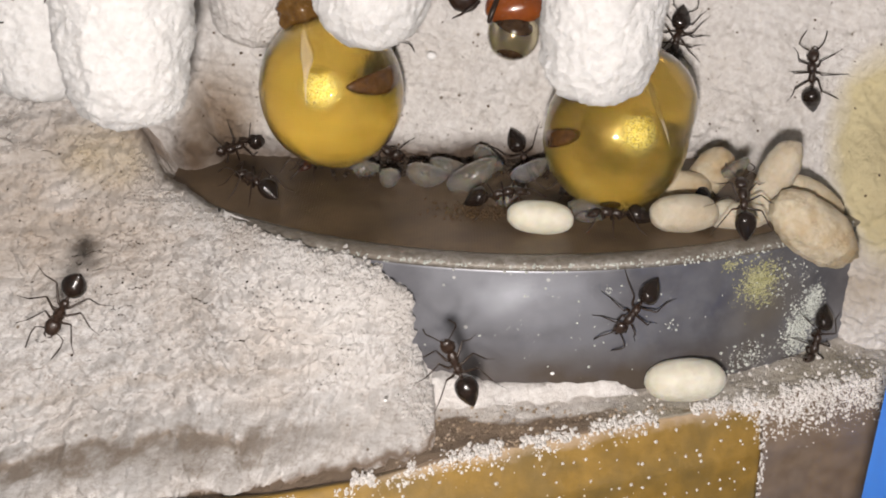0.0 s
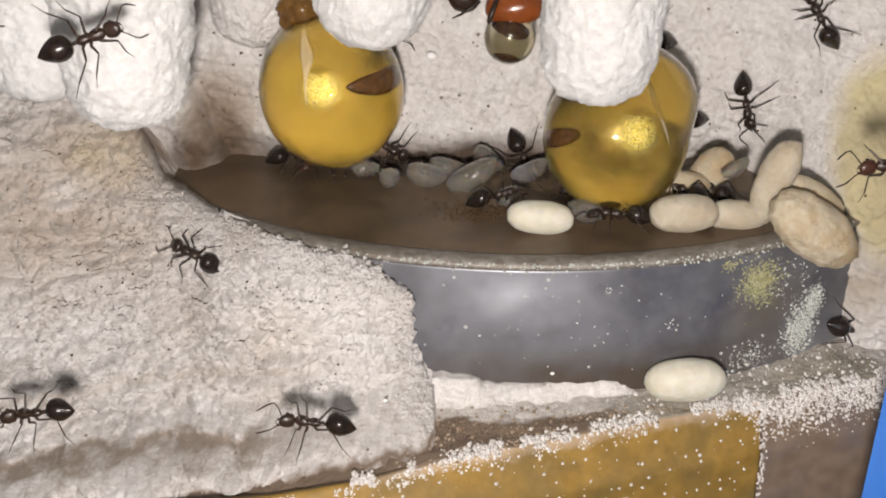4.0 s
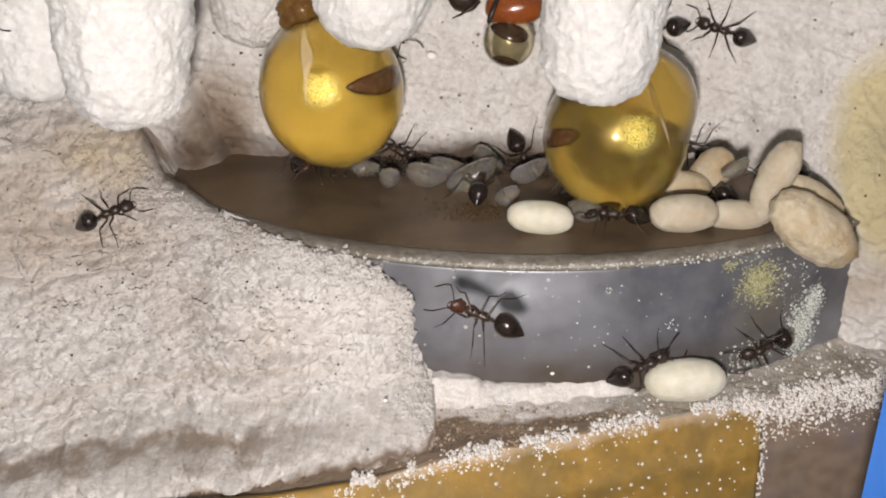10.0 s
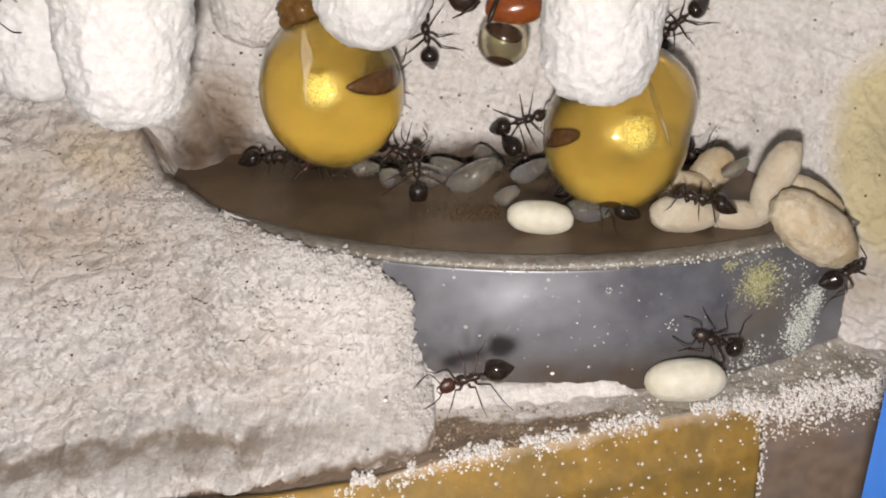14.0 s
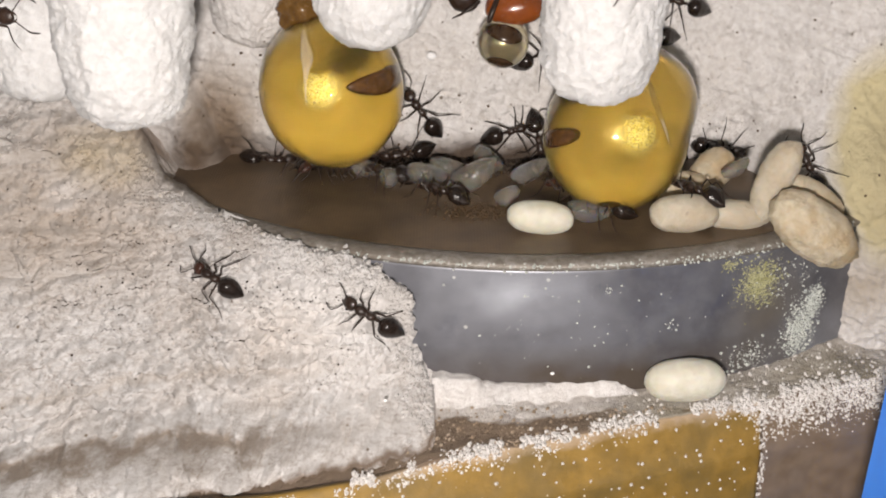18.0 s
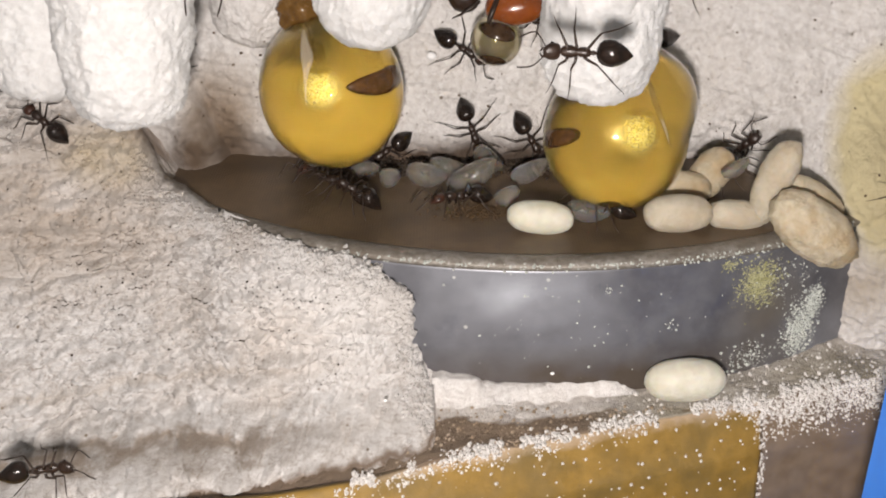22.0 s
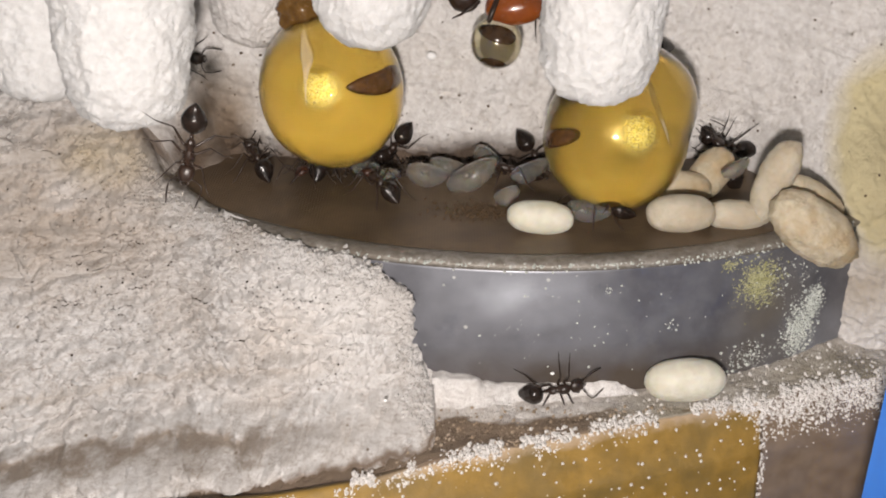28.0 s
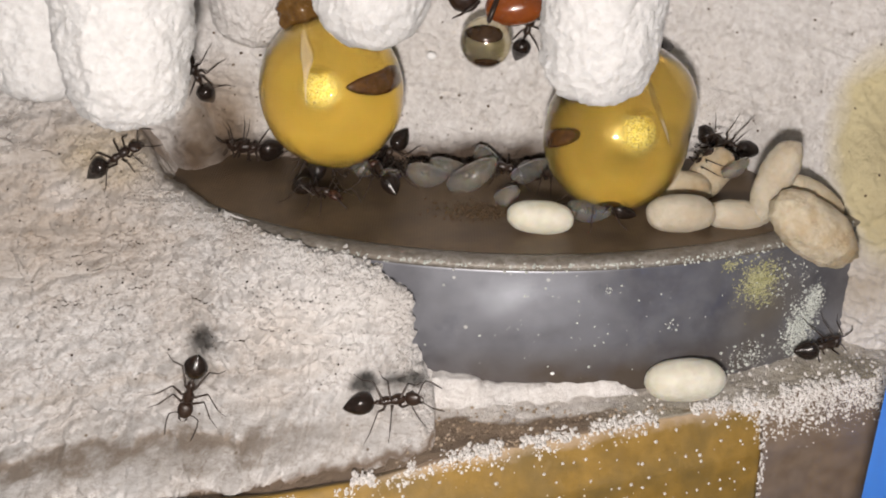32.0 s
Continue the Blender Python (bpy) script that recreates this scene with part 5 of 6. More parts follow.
    ant = tagged(dark.pop(), "dark worker ant with glossy black gaster among the cocoons", "ant", ANTS)
    trail(ant, [
        (0, stand("pile", 21.1, 1.4, 89, 39)), (0.5, stand("pile", 21.7, 2.7, 92, 42)), (1, stand("pile", 22.5, 5.2, 88, 34)), (1.5, stand("pile", 22.0, 5.6, 106, 35)),
        (2, stand("pile", 21.6, 6.6, 117, 30)), (2.5, stand("pile", 20.4, 6.0, 116, 16)), (3, stand("pile", 19.2, 5.4, 119, 8)), (5, stand("lid", 17.4, 9.5, 143)),
        (32, stand("lid", 16.0, 9.6, 180))])
    ant = tagged(red.pop(), "worker ant with reddish head and black gaster on the glass pane", "ant", ANTS)
    trail(ant, [
        (0, stand("glass", 34.2, 12.7, -175)), (3.6, stand("glass", 28.5, 12.0, -176)), (4.4, stand("glass", 21.7, 10.5, -171)), (5.2, stand("glass", 13.6, 9.6, -167)),
        (5.6, stand("glass", 11.2, 9.0, -165)), (6, stand("glass", 9.9, 8.6, -163)), (6.5, stand("glass", 8.9, 6.5, -161)), (7, stand("glass", 8.4, 5.2, -155)),
        (7.5, stand("glass", 6.9, 4.3, -157)), (8, stand("glass", 5.3, 3.2, -156)), (8.5, stand("glass", 3.5, 1.1, -152)), (9, stand("glass", 2.5, -0.5, -151)),
        (9.5, stand("glass", 2.1, 0.2, -172)), (10, stand("glass", 2.2, 1.7, 156)), (10.5, stand("glass", 2.4, 1.1, -176)), (11, stand("glass", 3.0, 0.2, -141)),
        (11.5, stand("glass", 3.2, -0.6, -139)), (12, stand("glass", 3.8, -1.9, -121)), (12.5, stand("glass", 2.7, -1.4, -152)), (13, stand("glass", 1.3, -0.6, 174)),
        (13.5, stand("glass", 1.2, -1.4, -175)), (14, stand("glass", 1.6, -2.8, -159)), (14.5, stand("glass", -0.4, -3.9, -168)), (15, stand("crust", -5.4, -7.8, 160)),
        (16.5, stand("crust", -12.0, -5.5, 93)), (17, stand("crust", -12.4, -3.8, 84)), (17.5, stand("crust", -14.5, -3.5, 133)), (18, stand("crust", -16.5, -3.5, 165)),
        (18.5, stand("crust", -20.2, -3.4, -179)), (19, stand("crust", -22.8, -3.7, -178)), (19.5, stand("crust", -23.9, -2.8, 145)), (20, stand("crust", -23.5, -1.5, 105)),
        (20.5, stand("crust", -24.3, 0.4, 118)), (21, stand("crust", -25.8, 3.0, 113)), (21.5, stand("crust", -28.4, 3.5, 135)), (22, stand("crust", -31.6, 4.5, 140)),
        (22.5, stand("crust", -34.2, 5.2, 137)), (23.5, stand("rear", -40.8, 8.1, 145)), (32, stand("rear", -41.9, 9.1, 144))])
    ant = tagged(dark.pop(), "dark worker ant with glossy black gaster on the glass pane", "ant", ANTS)
    trail(ant, [
        (0, stand("glass", -23.0, 2.1, -121)), (0.5, stand("glass", -18.8, 1.2, -23)), (1, stand("glass", -11.8, -1.7, -18)), (1.5, stand("glass", -8.7, -2.2, -15)),
        (2, stand("glass", -9.6, -3.2, -33)), (2.5, stand("glass", -9.8, -3.7, -43)), (3, stand("glass", -17.3, -4.9, -168)), (3.5, stand("glass", -20.1, -4.8, -170)),
        (4.6, stand("glass", -31.8, -6.1, -172)), (32, stand("glass", -40.7, -7.6, -172))])
    ant = tagged(dark.pop(), "dark worker ant with glossy black gaster on the glass pane", "ant", ANTS)
    trail(ant, [
        (0, stand("glass", 0.8, -1.8, 112)), (0.5, stand("glass", -1.6, -3.7, 171)), (1, stand("glass", -3.7, -5.3, -169)), (1.5, stand("glass", -5.2, -3.8, 170)),
        (2, stand("glass", -6.0, -2.7, 133)), (2.5, stand("glass", -6.9, -4.9, 170)), (3, stand("glass", -7.4, -7.0, -172)), (3.5, stand("glass", -8.2, -6.1, 175)),
        (5.5, stand("glass", -8.7, -5.9, 175)), (6, stand("glass", -11.5, -6.0, 177)), (6.5, stand("glass", -17.3, -6.0, -177)), (7, stand("glass", -23.9, -6.7, -176)),
        (7.5, stand("glass", -27.1, -7.9, -177)), (8, stand("glass", -30.0, -9.1, -176)), (9, stand("glass", -36.2, -10.6, -174)), (32, stand("glass", -41.9, -12.0, -173))])
    ant = tagged(dark.pop(), "dark worker ant with glossy black gaster on the dish wall", "ant", ANTS)
    trail(ant, [
        (0, stand("dish", 13.2, -3.7, -126)), (0.5, stand("dish", 10.7, -5.1, -150)), (1, stand("dish", 8.4, -6.6, -158)), (1.5, stand("front", 4.2, -8.1, -176)),
        (2, stand("front", 0.6, -9.8, 165)), (2.5, stand("front", -1.4, -8.4, 150)), (3, stand("front", -4.7, -6.5, 146)), (3.5, stand("crust", -12.7, -3.6, 161)),
        (4.5, stand("crust", -21.0, -2.5, 166)), (5.5, stand("crust", -22.8, -2.2, 49)), (6, stand("crust", -24.1, -6.0, -105)), (6.5, stand("crust", -18.8, -5.8, -14)),
        (7, stand("crust", -11.0, -7.2, -7)), (7.5, stand("crust", -4.0, -7.8, -15)), (8, stand("front", -2.2, -9.1, -43)), (8.5, stand("front", 1.3, -8.1, 4)),
        (9, stand("dish", 4.0, -9.6, 11)), (9.5, stand("dish", 8.9, -9.1, 20)), (10, stand("dish", 14.3, -8.1, 26)), (10.5, stand("dish", 16.4, -6.0, 28)),
        (11, stand("dish", 19.1, -3.4, 36)), (11.5, stand("dish", 19.9, -3.6, 27)), (12, stand("dish", 20.4, -4.2, 2)), (12.5, stand("dish", 21.5, -3.1, 11)),
        (13, stand("dish", 23.4, -2.9, 2)), (13.5, stand("dish", 26.5, -3.9, -3)), (14, stand("dish", 30.0, -3.7, 10)), (14.5, stand("rear", 31.0, -2.4, 83)),
        (16.5, stand("rear", 28.3, 2.5, 132)), (17, stand("rear", 28.4, 2.7, 135)), (18, stand("rear", 28.8, 2.6, 142)), (19, stand("rear", 31.9, 2.1, 84)),
        (32, stand("rear", 37.0, 2.1, 51))])
    ant = tagged(dark.pop(), "dark worker ant with glossy black gaster on the dish wall", "ant", ANTS)
    trail(ant, [
        (0, stand("dish", 27.8, -9.0, -110)), (0.5, stand("dish", 26.8, -8.7, -114)), (1, stand("dish", 26.1, -8.7, -113)), (1.5, stand("dish", 27.2, -8.7, -77)),
        (2, stand("dish", 28.4, -8.6, -56)), (3, stand("dish", 30.5, -9.2, -35)), (5.5, stand("dish", 31.4, -9.1, -17)), (6, stand("dish", 31.5, -9.1, -15)),
        (7, stand("dish", 31.0, -9.4, -33)), (7.5, stand("dish", 30.0, -8.6, -51)), (8, stand("dish", 29.3, -8.3, -73)), (9, stand("dish", 27.4, -8.3, -106)),
        (10, stand("dish", 23.4, -8.2, -167)), (11, stand("dish", 23.0, -9.1, -126)), (12, stand("dish", 22.0, -8.5, -160)), (13, stand("dish", 21.3, -7.7, 158)),
        (14, stand("dish", 19.5, -6.8, 154)), (14.5, stand("dish", 16.9, -6.1, 159)), (16.5, stand("dish", 7.0, -9.4, 168)), (17, stand("dish", 0.8, -8.9, 161)),
        (17.5, stand("crust", -2.1, -6.2, 147)), (18, stand("crust", -5.1, -3.9, 153)), (18.5, stand("crust", -7.9, -3.0, 142)), (19, stand("crust", -9.0, -1.3, 140)),
        (19.5, stand("crust", -8.7, 0.0, 108)), (20, stand("crust", -8.8, 1.0, 105)), (20.5, stand("lid", -8.4, 3.1, 94, 25)), (21, stand("lid", -7.0, 6.6, 79, 18)),
        (22, stand("lid", -7.6, 7.5, 175, 27)), (23, stand("lid", -4.3, 9.3, 84, 9)), (24, stand("lid", -4.3, 10.5, 131, 12)), (25, stand("lid", -5.6, 13.3, 137, 6)),
        (27.5, stand("lid", -8.4, 15.7, 161)), (32, stand("lid", -10.3, 16.4, 161))])
    ant = tagged(dark.pop(), "dark worker ant with glossy black gaster on the plaster crust", "ant", ANTS)
    trail(ant, [
        (0, stand("crust", -43.6, -5.5, 180)), (9, stand("crust", -38.5, -1.8, 10)), (9.5, stand("crust", -33.0, -1.3, 10)), (10, stand("crust", -25.3, -0.8, 25)),
        (10.5, stand("crust", -24.6, -1.8, 22)), (11, stand("crust", -23.6, -1.8, 38)), (11.5, stand("crust", -23.2, 0.7, 48)), (12, stand("crust", -22.3, 2.1, 57)),
        (12.5, stand("lid", -19.0, 14.7, 51)), (13, stand("lid", -16.6, 16.1, 32)), (13.5, stand("lid", -14.6, 15.4, -11)), (14, stand("lid", -13.9, 15.6, 1)),
        (14.5, stand("lid", -12.7, 13.8, -21)), (16.5, stand("lid", -9.4, 14.9, 13)), (32, stand("lid", -8.5, 15.7, 6))])
    ant = tagged(dark.pop(), "dark worker ant with glossy black gaster on the rear wall", "ant", ANTS)
    trail(ant, [
        (0, stand("crust", -43.8, -3.3, 180)), (10, stand("crust", -37.1, -3.5, 8)), (11, stand("crust", -30.5, -2.4, 10)), (11.5, stand("crust", -29.7, -0.3, 30)),
        (12, stand("crust", -29.5, 2.0, 61)), (12.5, stand("rear", -27.6, 3.6, 16)), (12.8, stand("rear", -26.2, 6.2, 23)), (13, stand("rear", -24.9, 7.4, 7)),
        (15.5, stand("rear", -22.4, 6.2, -29)), (16.5, stand("rear", -19.1, 3.9, -47)), (17, stand("rear", -18.7, 3.0, -44)), (17.5, stand("rear", -15.9, 1.2, -29)),
        (18, stand("rear", -14.2, 0.3, -1)), (19, stand("rear", -14.3, 0.5, 9)), (20, stand("rear", -17.4, 2.0, 125)), (21, stand("rear", -20.6, 2.8, 151)),
        (21.5, stand("rear", -22.9, 4.2, 157)), (22, stand("rear", -24.5, 6.9, 126)), (32, stand("rear", -25.0, 7.3, 130))])
    ant = tagged(dark.pop(), "dark worker ant with glossy black gaster on the glass pane", "ant", ANTS)
    trail(ant, [
        (0, stand("glass", -13.4, 25.3, -95)), (22.5, stand("glass", -12.9, 23.3, -91)), (23.5, stand("glass", -13.2, 18.9, -89)), (24, stand("glass", -13.2, 17.1, -88)),
        (25, stand("glass", -14.0, 14.6, -106)), (25.5, stand("glass", -14.5, 13.7, -106)), (27.5, stand("glass", -13.4, 15.1, -114)), (28, stand("glass", -14.4, 12.3, -103)),
        (28.5, stand("glass", -12.2, 11.6, -58)), (29, stand("glass", -9.4, 8.9, -23)), (29.5, stand("glass", -10.8, 8.5, -144)), (30, stand("glass", -10.9, 8.3, -126)),
        (30.5, stand("glass", -15.3, 5.3, -113)), (31, stand("glass", -15.4, 5.0, -108)), (31.5, stand("glass", -14.7, 0.5, -106)), (32, stand("glass", -15.8, -3.7, -107))])
    ant = tagged(dark.pop(), "dark worker ant with glossy black gaster on the glass pane", "ant", ANTS)
    trail(ant, [
        (0, stand("glass", -22.0, 24.2, -93)), (1.5, stand("glass", -22.2, 22.2, -103)), (2, stand("glass", -21.9, 22.8, 89)), (3, stand("glass", -21.8, 20.8, 103)),
        (4.5, stand("glass", -18.1, 17.8, -22)), (5.5, stand("glass", -16.7, 17.6, -10)), (6, stand("glass", -15.0, 17.5, 0)), (6.5, stand("glass", -13.7, 18.6, 33)),
        (7, stand("glass", -13.1, 20.1, 58)), (8, stand("glass", -13.4, 20.9, 61)), (8.5, stand("glass", -11.9, 21.8, 52)), (9.5, stand("glass", -11.5, 25.2, 67)),
        (32, stand("glass", -11.2, 28.7, 67))])
    ant = tagged(dark.pop(), "dark worker ant with glossy black gaster on the plaster crust", "ant", ANTS)
    trail(ant, [
        (0, stand("lid", -14.9, 10.3, 137, 7)), (0.5, stand("lid", -15.5, 13.1, 136, 8)), (1, stand("lid", -16.1, 13.3, 111, 28)), (1.5, stand("lid", -19.3, 14.0, 158, 18)),
        (2, stand("lid", -21.3, 13.2, -173, 18)), (2.5, stand("crust", -25.3, 2.6, 177)), (3, stand("crust", -29.5, 2.5, 171)), (3.5, stand("crust", -34.1, 2.8, 172)),
        (4.5, stand("crust", -42.9, 3.0, 174)), (32, stand("crust", -47.7, 3.0, 174))])
    ant = tagged(dark.pop(), "dark worker ant with glossy black gaster on the mesh lid", "ant", ANTS)
    trail(ant, [
        (0, stand("rear", -17.6, 1.7, -166)), (2, stand("rear", -17.6, 0.6, -168)), (3, stand("lid", -13.6, 18.1, 23)), (5.5, stand("lid", -11.3, 15.6, 14)),
        (7, stand("lid", -10.9, 16.2, 72)), (11, stand("lid", -11.1, 16.5, 69)), (12, stand("lid", -10.3, 16.8, 66)), (23, stand("lid", -9.8, 16.8, 66)),
        (24, stand("lid", -9.8, 15.0, 85, 14)), (32, stand("lid", -9.9, 15.2, 84, 12))])
    ant = tagged(dark.pop(), "dark worker ant with glossy black gaster on the mesh lid", "ant", ANTS)
    trail(ant, [
        (0, stand("lid", 4.6, 7.3, -1, 9)), (2, stand("lid", 4.8, 7.1, 1, 12)), (6, stand("lid", 4.6, 7.8, 14)), (7, stand("lid", 5.4, 7.8, -3, 5)),
        (8, stand("lid", 6.5, 7.4, -4)), (8.5, stand("lid", 5.8, 7.3, 16, 14)), (9, stand("lid", 4.2, 8.1, 56, 22)), (10, stand("lid", 3.0, 10.2, 81, 13)),
        (11, stand("lid", -2.3, 13.3, 98, 10)), (12, stand("lid", -1.6, 11.2, 81, 50)), (13, stand("lid", -2.0, 10.7, 90, 57)), (14, stand("lid", -2.2, 10.9, 100, 62)),
        (16.5, stand("lid", -2.4, 12.7, 101, 43)), (17, stand("lid", -2.5, 13.0, 104, 36)), (18, stand("lid", -4.7, 12.7, 150)), (19, stand("lid", -7.1, 12.3, 137)),
        (20, stand("lid", -7.6, 14.3, 145)), (21, stand("lid", -8.2, 15.4, 152)), (32, stand("lid", -9.3, 16.3, 155))])
    ant = tagged(dark.pop(), "dark worker ant with glossy black gaster on the mesh lid", "ant", ANTS)
    trail(ant, [
        (0, stand("lid", 11.5, 10.6, 32)), (15, stand("lid", 11.0, 10.0, 32)), (16.5, stand("lid", 6.9, 6.4, -21)), (17, stand("lid", 5.9, 6.7, -14)),
        (17.5, stand("lid", 0.7, 8.1, 156)), (18, stand("lid", -0.3, 8.8, 141)), (18.5, stand("lid", -1.6, 8.5, 161, 9)), (19, stand("lid", -2.5, 8.4, 175, 19)),
        (20, stand("lid", -3.5, 9.1, 178, 14)), (21, stand("lid", -5.2, 8.4, -180, 10)), (22, stand("lid", -8.1, 8.5, 161, 22)), (23, stand("lid", -13.7, 12.7, 178, 17)),
        (23.5, stand("lid", -15.7, 15.9, 132, 6)), (24, stand("lid", -17.7, 17.5, 106, 18)), (25, stand("lid", -16.9, 18.4, 125)), (27.5, stand("lid", -15.6, 15.7, 114, 21)),
        (28, stand("lid", -15.4, 15.0, 120, 22)), (29, stand("lid", -16.1, 13.2, 142, 43)), (30, stand("lid", -19.1, 15.9, 158, 14)), (30.5, stand("lid", -20.6, 17.2, 135, 7)),
        (31, stand("rear", -21.8, 3.4, 121)), (31.5, stand("rear", -19.4, 2.8, 142)), (32, stand("rear", -16.1, 1.5, 172))])
    ant = tagged(red.pop(), "worker ant with reddish head and black gaster on the mesh lid", "ant", ANTS)
    trail(ant, [
        (0, stand("lid", 10.8, 10.4, 132)), (18, stand("lid", 9.6, 9.5, 145)), (19, stand("lid", 7.5, 8.2, 160)), (20, stand("lid", 5.9, 7.8, 176)),
        (21, stand("lid", 3.7, 7.8, 176)), (22, stand("lid", 1.0, 7.4, -165)), (23, stand("lid", 0.0, 6.4, -151)), (24, stand("lid", -2.1, 7.3, 175, 19)),
        (25, stand("lid", -4.3, 7.7, 179, 14)), (25.5, stand("lid", -5.0, 8.0, 176, 19)), (27.5, stand("lid", -5.2, 10.1, 126, 14)), (29, stand("lid", -5.2, 9.7, 129, 7)),
        (30, stand("lid", -5.0, 9.9, 123, 9)), (31, stand("lid", -5.1, 12.3, 113, 7)), (32, stand("lid", -5.0, 11.9, 117, 10))])
    ant = tagged(dark.pop(), "dark worker ant with glossy black gaster on the rear wall", "ant", ANTS)
    trail(ant, [
        (0, stand("rear", 6.8, 0.7, -64)), (13, stand("rear", 6.8, 0.7, -61)), (14, stand("rear", 7.0, 0.6, -42)), (16.5, stand("rear", 7.7, 2.0, -56)),
        (18, stand("rear", 8.0, 2.0, -75)), (19, stand("rear", 7.2, 3.5, -92)), (20, stand("rear", 7.5, 2.5, -79)), (21, stand("rear", 7.6, 2.0, -57)),
        (22, stand("rear", 7.4, 2.1, -59)), (23, stand("rear", 7.7, 1.8, -74)), (24, stand("rear", 8.5, 2.6, -51)), (25, stand("rear", 9.0, 2.5, -53)),
        (28, stand("rear", 7.7, 0.9, -54)), (29, stand("lid", 7.8, 12.3, -30)), (32, stand("lid", 8.2, 12.2, -32))])
    ant = tagged(dark.pop(), "dark worker ant with glossy black gaster on the rear wall", "ant", ANTS)
    trail(ant, [
        (0, stand("rear", 13.8, 2.3, -53)), (13.5, stand("rear", 11.9, 3.6, -13)), (13.8, stand("rear", 8.4, 3.7, 9)), (14, stand("rear", 6.6, 3.6, 18)),
        (14.5, stand("rear", 6.1, 3.7, 9)), (16.5, stand("rear", 5.6, 3.3, 7)), (17, stand("rear", 5.8, 3.0, 3)), (18, stand("rear", 5.9, 2.8, 16)),
        (18.5, stand("rear", 0.4, 2.2, -173)), (19, stand("rear", -1.5, 1.9, -166)), (20, stand("rear", -0.2, 1.1, -143)), (21, stand("rear", 0.6, 2.1, -141)),
        (21.5, stand("rear", 1.4, 2.6, -113)), (22, stand("rear", 2.5, 3.0, -69)), (23, stand("rear", 5.5, 2.3, -26)), (24, stand("rear", 5.5, 0.9, -51)),
        (25, stand("rear", 6.5, -0.2, -46)), (27.5, stand("lid", 5.3, 13.2, 161)), (32, stand("lid", 5.1, 13.4, 155))])
    ant = tagged(dark.pop(), "dark worker ant with glossy black gaster on the rear wall", "ant", ANTS)
    trail(ant, [
        (0, stand("rear", -4.9, 1.7, -33)), (16, stand("rear", -3.5, 1.4, -29)), (17, stand("rear", -3.9, 1.1, -143)), (18, stand("rear", -3.4, 1.3, -165)),
        (19, stand("rear", -3.6, 1.4, -161)), (20, stand("rear", -4.4, 1.7, -136)), (23, stand("rear", -5.1, 0.8, -152)), (25, stand("rear", -5.8, 0.6, -164)),
        (32, stand("rear", -7.2, 0.7, -165))])
    ant = tagged(dark.pop(), "dark worker ant with glossy black gaster on the rear wall", "ant", ANTS)
    trail(ant, [
        (0, stand("rear", -4.8, 11.7, -57)), (13.3, stand("rear", -3.3, 12.0, -49)), (14, stand("rear", -1.1, 11.1, 98)), (14.5, stand("rear", 0.4, 8.7, -43)),
        (16.5, stand("rear", 2.5, 9.0, -11)), (17, stand("rear", 3.2, 8.4, -23)), (17.5, stand("rear", 5.3, 7.8, 0)), (18, stand("rear", 8.2, 9.1, 24)),
        (19, stand("rear", 10.8, 10.4, 32)), (21, stand("rear", 8.9, 11.8, 145)), (22, stand("rear", 7.9, 11.9, 158)), (23, stand("rear", 6.8, 9.9, -82)),
        (23.5, stand("rear", 9.0, 11.9, -10)), (24, stand("rear", 11.2, 12.7, -0)), (27, stand("rear", 8.7, 12.2, 164)), (28, stand("rear", 7.6, 12.4, 165)),
        (29, stand("rear", 5.3, 13.3, 152)), (30, stand("rear", 6.9, 12.8, 42)), (31, stand("rear", 7.0, 11.8, 76)), (32, stand("rear", 6.7, 11.3, 72))])
    ant = tagged(dark.pop(), "dark worker ant with glossy black gaster on the rear wall", "ant", ANTS)
    trail(ant, [
        (0, stand("rear", -5.9, 7.7, 63)), (16, stand("rear", -4.0, 6.9, 76)), (17, stand("rear", -2.6, 6.5, 110)), (17.5, stand("rear", -2.3, 5.8, 117)),
        (18, stand("rear", -1.8, 4.8, 127)), (19, stand("rear", -2.7, 8.1, 108)), (20, stand("rear", -1.4, 9.9, -118)), (20.5, stand("rear", -0.7, 9.4, -99)),
        (21, stand("rear", -0.2, 9.0, -90)), (22, stand("rear", 1.7, 9.7, -33)), (23, stand("rear", 1.3, 9.5, -65)), (23.5, stand("rear", -0.0, 6.9, -79)),
        (24, stand("rear", -0.7, 4.4, -80)), (25, stand("rear", -3.5, 2.8, -126)), (27.5, stand("rear", -4.3, 1.5, -127)), (29, stand("rear", -4.4, 1.5, -125)),
        (32, stand("rear", -4.6, 1.2, -127))])
    ant = tagged(dark.pop(), "dark worker ant with glossy black gaster on the glass pane", "ant", ANTS)
    trail(ant, [
        (0, stand("glass", 10.3, 25.5, -109)), (21, stand("glass", 10.3, 22.9, -133)), (21.5, stand("glass", 9.0, 19.9, -166)), (22, stand("glass", 7.4, 18.0, 178)),
        (22.5, stand("glass", 6.1, 20.5, 151)), (23, stand("glass", 4.8, 23.9, 131)), (32, stand("glass", 3.7, 28.0, 126))])
    ant = tagged(dark.pop(), "dark worker ant with glossy black gaster on the glass pane", "ant", ANTS)
    trail(ant, [
        (0, stand("glass", -27.0, 20.6, 0)), (18, stand("glass", -25.1, 20.0, 0)), (19, stand("glass", -24.4, 21.0, 122)), (20, stand("glass", -23.4, 21.7, 100)),
        (21, stand("glass", -21.4, 24.1, 64)), (32, stand("glass", -20.5, 28.1, 64))])
    ant = tagged(dark.pop(), "dark worker ant with glossy black gaster on the plaster crust", "ant", ANTS)
